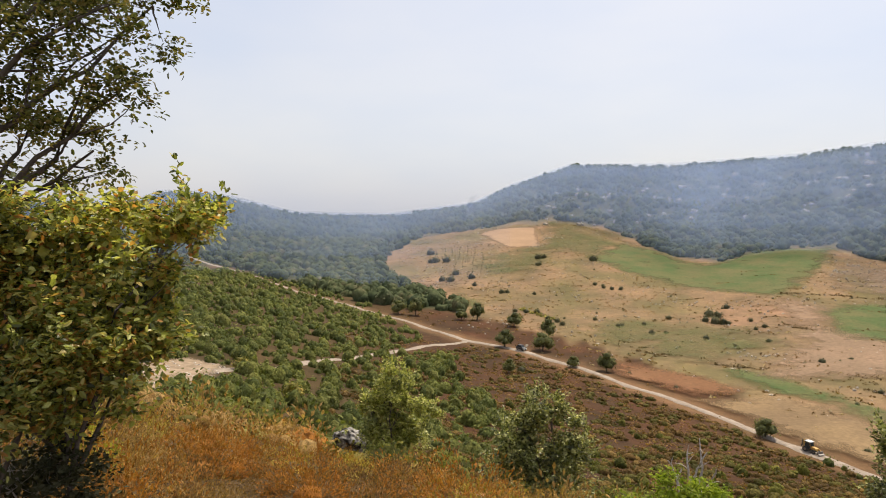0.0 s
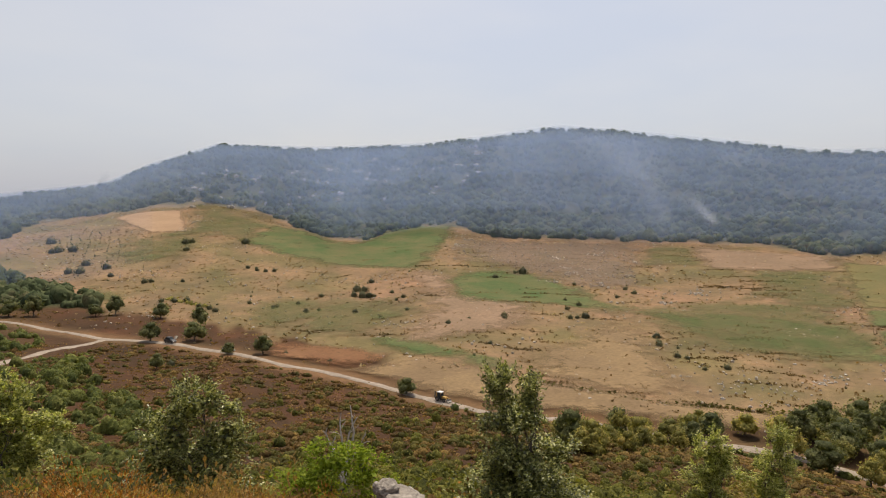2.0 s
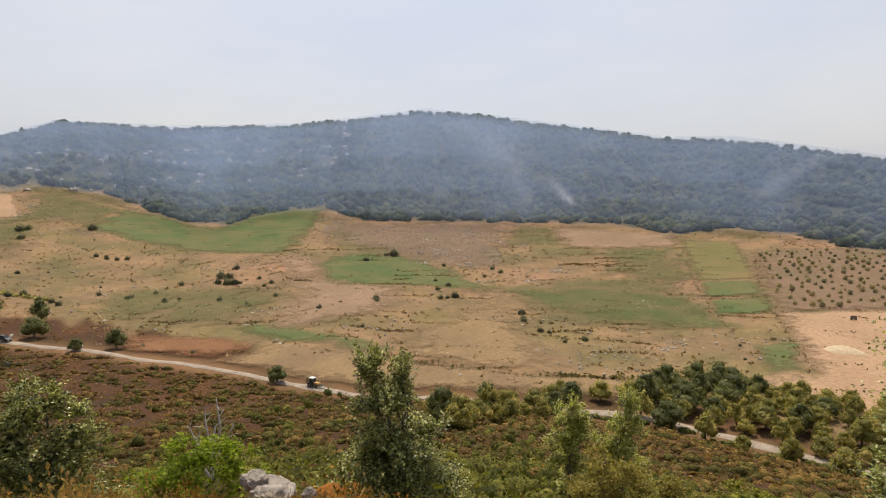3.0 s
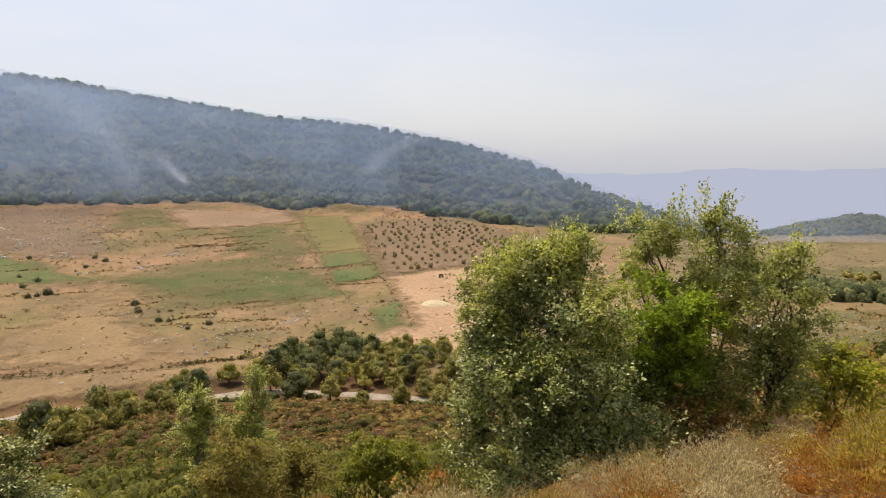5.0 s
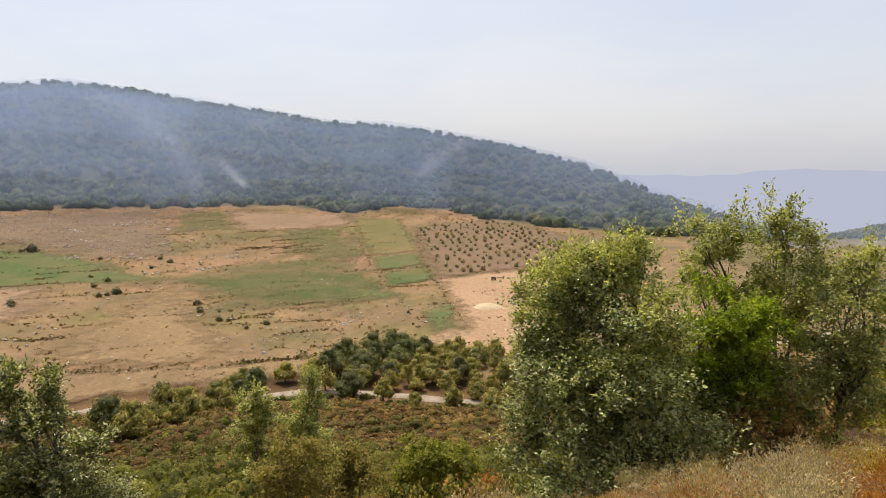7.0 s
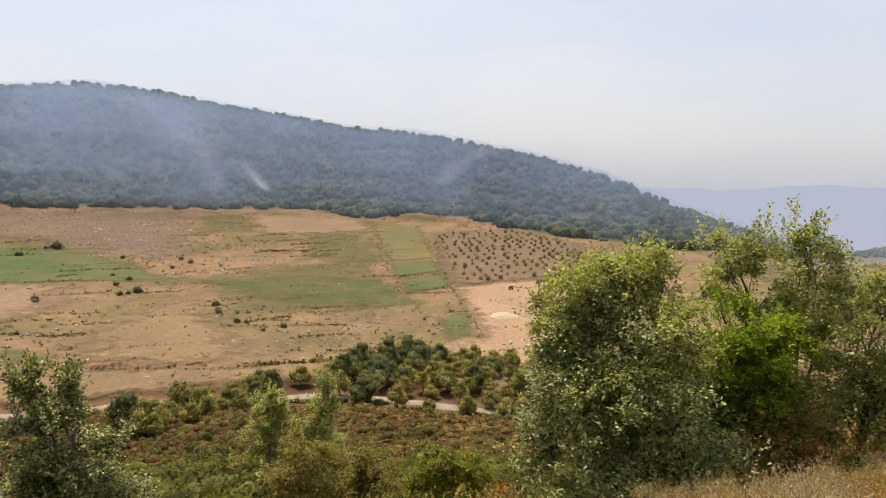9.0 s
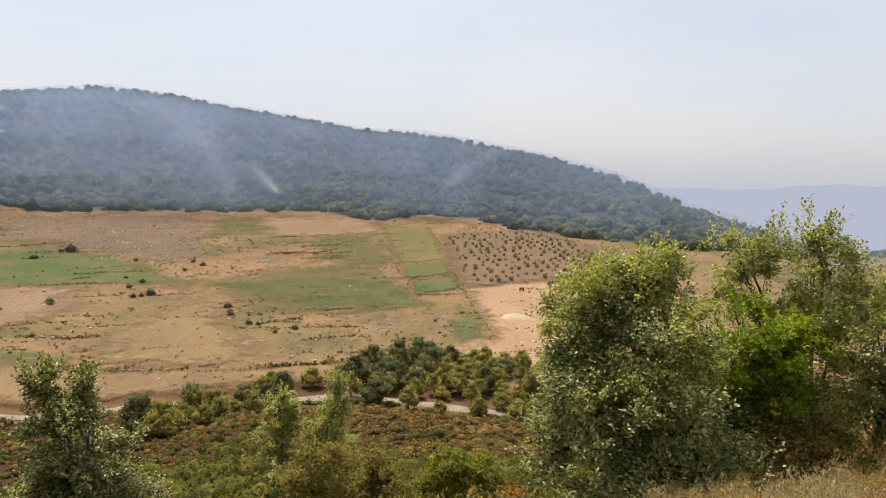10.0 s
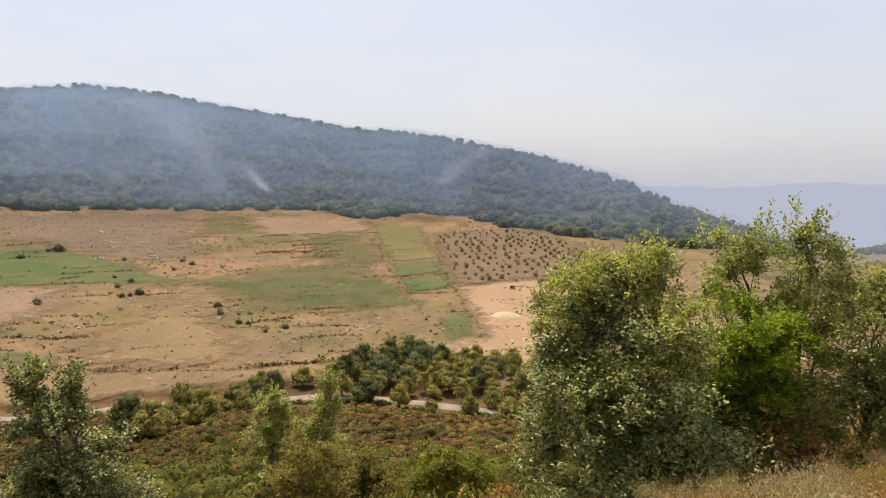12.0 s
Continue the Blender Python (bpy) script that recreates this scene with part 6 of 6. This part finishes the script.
x, y = spread(g, 2600, 92, 122, 110, 750)
v, f = scatter(tuft, g, x, y, g.uniform(0.4, 1.3, len(x)), sink=0.05)
tagged(new("saddle_tufts", quads("saddle_tufts", v, f, MAT_HEATH_DARK)), "dark dry tufts on the slope beyond the oaks", "tufts", kind="stuff")
build_field("field", "thin green and brown pasture on the saddle", [(330, -120), (420, -100), (520, -190), (440, -230)], GREEN_THIN, 14, 0.3, 6.0)
build_field("field", "bare pale pasture on the low hill", [(760, -270), (880, -300), (880, -360), (760, -340)], STRAW, 16, 0.4, 8.0)
build_field("field", "thin dry grass beside the footpath", [(60, -18), (110, -22), (120, -40), (64, -34)], GREEN_THIN, 6, 0.25, 2.0)
for label, line in (("tumbled dry stone wall between two plots", [(317, 162), (252, 121), (198, 84), (172, 68)]), ("tumbled dry stone wall with dry weeds", [(339, 136), (265, 102), (209, 72), (189, 62), (181, 56), (171, 55), (166, 60)]),
                    ("cairn and broken stone wall below the wood", [(237, 389), (258, 396), (278, 401)])):
    p = along(line, 0.8) + g.normal(0, 0.4, along(line, 0.8).shape)
    keep = g.uniform(size=len(p)) < 0.75
    p = p[keep] + g.normal(0, 0.25, p[keep].shape)
    stones("stone_wall", label, p[:, 0], p[:, 1], g.uniform(0.09, 0.28, len(p)), MAT_GRAVEL)
    q = p[::3] + g.normal(0, 0.7, p[::3].shape)
    v, f = scatter(tuft, g, q[:, 0], q[:, 1], g.uniform(0.5, 1.1, len(q)), sink=0.05)
    tagged(new("wall_weeds", quads("wall_weeds", v, f, MAT_HEATH_DARK)), "dry weeds along the stone wall", "weeds", kind="stuff")
build_field("field", "bare pale earth of a cut bank beside the track", [(-49, 102), (-46, 114), (-38, 110), (-34, 88), (-39, 84)], BANK, 2.0, 0.3, 1.0)
x, y = spread(g, 900, -28, -17, 82, 118)
ok = inside([(-49, 102), (-46, 114), (-38, 110), (-34, 88), (-39, 84)], x, y) > -1
stones("bank_stones", "broken pale stones on the cut bank", x[ok], y[ok], g.uniform(0.1, 0.42, ok.sum()), MAT_STONE)


# ---- dead tree ----
def build_snag():
    g = np.random.default_rng(151)
    ob = tagged(base_at("dead_tree", 15.9, 39.2, turn=-22), "bleached dead tree with bare crooked branches", "tree")
    t, path = limb(g, (0, 0, -0.4), (0.15, 0, 4.2), 0.2, 0.12, 0.05, 8)
    part("trunk", quads("trunk", *t, MAT_DEAD, True), ob)
    for top, at in (((-0.5, 0.1, 6.2), 6), ((0.55, 0, 5.9), 6), ((-1.7, 0.2, 5.0), 4), ((1.1, -0.2, 5.0), 5), ((0.1, 0.4, 6.6), 7), ((-0.9, -0.3, 4.7), 3)):
        b, bp = limb(g, path[at], top, 0.1, 0.035, 0.1, 7)
        twigs = [limb(g, bp[k], bp[k] + g.normal(0, 0.3, 3) + [0, 0, 0.3], 0.03, 0.015, 0.1, 4, 4)[0] for k in (3, 4, 5)]
        part("branch", quads("branch", *joined([b] + twigs), MAT_DEAD, True), ob)


build_snag()


# ---- vehicles, shed, straw ----
def plain(name, colour, rough=0.5, metal=0.0, grime=0.25):
    m, nt, out = node_mat(name)
    c = mix(nt, colour, tuple(0.6 * k + 0.08 for k in colour), ramp(nt, noise_fac(nt, 1.8, 6), (0.4, (0, 0, 0)), (0.7, (1, 1, 1))))
    principled(nt, out, mix(nt, colour, c, grime * 2), rough, metal=metal)
    return m


MAT_YELLOW = plain("dusty_yellow_paint", (0.50, 0.30, 0.07))
MAT_WHITE = plain("white_paint", (0.78, 0.77, 0.74))
MAT_TYRE = plain("black_rubber", (0.025, 0.025, 0.025), 0.85)
MAT_DARK = plain("dark_paint", (0.03, 0.032, 0.036), 0.35)
MAT_STEEL = plain("worn_steel", (0.22, 0.20, 0.18), 0.5, 0.8)
MAT_GLASS = plain("dark_window_glass", (0.03, 0.04, 0.045), 0.08, 0.0, 0.0)
MAT_TIN = plain("pale_sheet_roof", (0.72, 0.71, 0.69), 0.5)
MAT_CLAY = rough_material("clay_wall", (0.30, 0.23, 0.17), (0.45, 0.36, 0.28), 1.5)
MAT_STRAW = rough_material("threshed_straw", (0.38, 0.29, 0.18), (0.52, 0.41, 0.27), 1.2, depth=0.1)


def prism(outline, half, bevel=0.05, mat=None, name="body"):
    """A side outline (x along, z up) given a width and rounded edges."""
    bm = bmesh.new()
    near = [bm.verts.new((px, -half, pz)) for px, pz in outline]
    far = [bm.verts.new((px, half, pz)) for px, pz in outline]
    n = len(outline)
    bm.faces.new(near)
    bm.faces.new(far[::-1])
    for i in range(n):
        bm.faces.new((near[i], far[i], far[(i + 1) % n], near[(i + 1) % n]))
    bmesh.ops.recalc_face_normals(bm, faces=bm.faces)
    bmesh.ops.bevel(bm, geom=bm.edges[:], offset=bevel, segments=2, affect="EDGES")
    me = bpy.data.meshes.new(name)
    bm.to_mesh(me)
    bm.free()
    me.materials.append(mat)
    return me


def wheel(parent, x, y, rad, wide):
    bm = bmesh.new()
    bmesh.ops.create_cone(bm, cap_ends=True, segments=20, radius1=rad, radius2=rad, depth=wide)
    bmesh.ops.rotate(bm, verts=bm.verts, matrix=Matrix.Rotation(radians(90), 3, "X"))
    bmesh.ops.bevel(bm, geom=[e for e in bm.edges if len(e.link_faces) == 2 and e.calc_face_angle(0) > 1], offset=rad * 0.14, segments=2, affect="EDGES")
    me = bpy.data.meshes.new("tyre")
    bm.to_mesh(me)
    bm.free()
    me.materials.append(MAT_TYRE)
    tyre = part("wheel", me, parent, "black tyre")
    tyre.location = (x, y, rad)
    rim = bmesh.new()
    bmesh.ops.create_cone(rim, cap_ends=True, segments=14, radius1=rad * 0.52, radius2=rad * 0.45, depth=wide * 1.06)
    bmesh.ops.rotate(rim, verts=rim.verts, matrix=Matrix.Rotation(radians(90), 3, "X"))
    rm = bpy.data.meshes.new("rim")
    rim.to_mesh(rm)
    rim.free()
    rm.materials.append(MAT_STEEL)
    part("rim", rm, tyre, "worn steel rim")


def heading(p, q):
    return math.degrees(math.atan2(q[1] - p[1], q[0] - p[0]))


def build_loader():
    ob = tagged(base_at("backhoe_loader", 75.6, 128.8, float(ground(75.6, 128.8)) + 0.3, heading((74, 133), (80, 119)), 0.78), "yellow backhoe loader with a white cab roof on the road", "digger")
    part("chassis", prism([(-1.6, 0.55), (1.7, 0.55), (1.7, 0.95), (-1.6, 0.95)], 0.45, mat=MAT_DARK, name="chassis"), ob, "dark steel chassis")
    part("bonnet", prism([(0.35, 0.95), (1.95, 0.95), (2.0, 1.45), (0.35, 1.65)], 0.48, 0.08, MAT_YELLOW, "bonnet"), ob)
    part("cab", prism([(-1.25, 0.95), (0.35, 0.95), (0.4, 1.7), (0.15, 2.65), (-1.15, 2.65), (-1.3, 1.7)], 0.72, 0.06, MAT_GLASS, "cab"), ob, "dark glazed cab")
    for px, top in ((-1.22, -1.12), (0.38, 0.14)):
        for s in (-0.73, 0.73):
            bm_post = tube([(px, s, 0.95), (px, s, 1.7), (top, s, 2.66)], [0.06, 0.06, 0.06], 4)
            part("cab_post", quads("cab_post", *bm_post, MAT_YELLOW), ob)
    part("cab_roof", prism([(-1.4, 2.65), (0.4, 2.65), (0.35, 2.85), (-1.3, 2.87)], 0.85, 0.06, MAT_WHITE, "cab_roof"), ob, "white cab roof")
    for s in (-0.85, 0.85):
        wheel(ob, -0.95, s, 0.75, 0.45)
        wheel(ob, 1.45, s, 0.5, 0.35)
    for s in (-0.55, 0.55):
        arm = part("loader_arm", prism([(0.5, 1.35), (1.5, 1.35), (2.6, 0.6), (2.7, 0.75), (1.6, 1.55), (0.5, 1.55)], 0.07, 0.02, MAT_YELLOW, "loader_arm"), ob)
        arm.location.y = s
    part("bucket", prism([(2.55, 0.25), (3.3, 0.2), (3.25, 0.32), (2.75, 0.4), (2.65, 0.95), (2.5, 0.95)], 1.05, 0.03, MAT_STEEL, "bucket"), ob, "worn steel bucket")
    part("backhoe_boom", prism([(-1.5, 0.9), (-1.75, 0.9), (-2.3, 2.7), (-2.1, 2.85), (-1.95, 2.75)], 0.12, 0.03, MAT_YELLOW, "backhoe_boom"), ob)
    part("backhoe_bucket", prism([(-2.05, 2.75), (-2.45, 2.7), (-2.55, 1.3), (-2.95, 1.0), (-2.5, 0.75), (-2.3, 1.2)], 0.22, 0.03, MAT_STEEL, "backhoe_bucket"), ob)


def build_car(label, x, y, turn, paint, high=1.0):
    ob = tagged(base_at("car", x, y, float(ground(x, y)) + 0.3, turn), label, "car")
    part("body", prism([(-2.05, 0.4), (2.05, 0.4), (2.1, 0.75), (1.2, 0.95 * high), (-1.95, 1.0 * high), (-2.1, 0.8)], 0.85, 0.1, paint), ob)
    part("cabin", prism([(-1.7, 0.92 * high), (1.0, 0.9 * high), (0.35, 1.42 * high), (-1.3, 1.45 * high)], 0.74, 0.08, MAT_GLASS, "cabin"), ob, "dark window glass")
    part("roof", prism([(-1.3, 1.42 * high), (0.35, 1.39 * high), (0.3, 1.49 * high), (-1.25, 1.52 * high)], 0.7, 0.03, paint, "roof"), ob)
    for px in (-1.25, 1.3):
        for s in (-0.8, 0.8):
            wheel(ob, px, s, 0.33, 0.22)
    for s in (-0.55, 0.55):
        lamp = part("headlight", prism([(2.02, 0.62), (2.1, 0.62), (2.09, 0.75), (2.02, 0.78)], 0.16, 0.02, MAT_WHITE, "headlight"), ob)
        lamp.location.y = s


build_loader()
build_car("dark off-road car parked beside the road", 28.2, 223.5, heading((25, 227), (40, 205)), MAT_DARK, 1.25)
build_car("white car on the dirt road behind a tree", 42.3, 202.5, heading((40, 205), (52, 182)), MAT_WHITE)


def build_tractor():
    ob = tagged(base_at("tractor", 244, 65, float(ground(244, 65)) + 0.3, 20), "small dark tractor standing on the threshing ground", "tractor")
    part("bonnet", prism([(0, 0.6), (1.5, 0.6), (1.5, 1.15), (0, 1.3)], 0.35, 0.06, plain("faded_red_paint", (0.20, 0.06, 0.04)), "bonnet"), ob)
    part("seat", prism([(-1.1, 0.8), (-0.3, 0.8), (-0.4, 0.95), (-0.95, 0.95), (-1.05, 1.4), (-1.15, 1.4)], 0.3, 0.03, MAT_DARK, "seat"), ob)
    for s in (-0.7, 0.7):
        wheel(ob, -0.7, s, 0.72, 0.35)
        wheel(ob, 1.2, s * 0.85, 0.38, 0.2)


build_tractor()
shed = tagged(base_at("shed", 412, 117.5, turn=-70), "low clay shed with a pale sheet roof at the wood's edge", "shed")
part("wall", prism([(-2.4, -0.5), (2.4, -0.5), (2.4, 1.9), (-2.4, 1.9)], 1.7, 0.04, MAT_CLAY, "wall"), shed)
part("roof", prism([(-2.8, 1.9), (2.8, 1.9), (2.8, 2.0), (0, 2.5), (-2.8, 2.0)], 2.1, 0.02, MAT_TIN, "roof"), shed, "pale sheet roof")
part("door", prism([(-0.4, -0.2), (0.4, -0.2), (0.4, 1.6), (-0.4, 1.6)], 1.74, 0.01, MAT_DARK, "door"), shed, "dark doorway")


def build_straw():
    g = np.random.default_rng(161)
    n, m = 36, 10
    t, s = np.meshgrid(np.arange(n) * 6.283 / n, np.linspace(0, 1, m), indexing="ij")
    rad = 5.4 * s * (1 + 0.08 * np.sin(3 * t) + 0.05 * np.sin(7 * t + 1))
    x, y = 201.5 + rad * np.cos(t) * 0.75, 55.5 + rad * np.sin(t) * 1.1
    z = ground(x, y) + 0.45 + 1.0 * (1 - s ** 2) ** 1.2 + 0.08 * waves(x, y, 1.5, 162) - 0.5 * s ** 6
    i, j = np.meshgrid(np.arange(n), np.arange(m - 1), indexing="ij")
    k = (i + 1) % n
    f = np.stack([i * m + j, i * m + j + 1, k * m + j + 1, k * m + j], -1).reshape(-1, 4)
    tagged(new("straw_mound", quads("straw_mound", np.stack([x, y, z], -1).reshape(-1, 3), f, MAT_STRAW, True)), "broad pale heap of threshed straw", "straw heap")


build_straw()

# woods on the far side of the saddle
g = np.random.default_rng(171)
x, y = spread(g, 1900, 99, 124, 165, 260)
ok = waves(x, y, 60, 172) > -0.45
x, y = x[ok][:800], y[ok][:800]
v, f = scatter(far_trees, g, x, y, g.uniform(0.4, 0.75, len(x)), sink=0.3)
tagged(new("saddle_wood", quads("saddle_wood", v, f, MAT_CORK_DARK, True)), "belt of dark green oaks below the saddle", "wood", kind="stuff")
x, y = spread(g, 2600, 98, 119, 790, 1120)
ok = waves(x, y, 90, 173) > -0.6
x, y = x[ok], y[ok]
v, f = scatter(farther_trees, g, x, y, g.uniform(0.6, 1.15, len(x)), sink=0.8)
tagged(new("hilltop_wood", quads("hilltop_wood", v, f, MAT_FOREST, True)), "dark wood on the low far hill", "wood", kind="stuff")
build_road("saddle_track", [(354, -96), (333, -100), (277, -91), (235, -84)], 3.0, 0.3, "pale track across the saddle")
build_road("slope_track", [(101, -30), (75, -29.7), (61, -25), (53, -24)], 1.6, 0.15, "pale footpath on the slope")
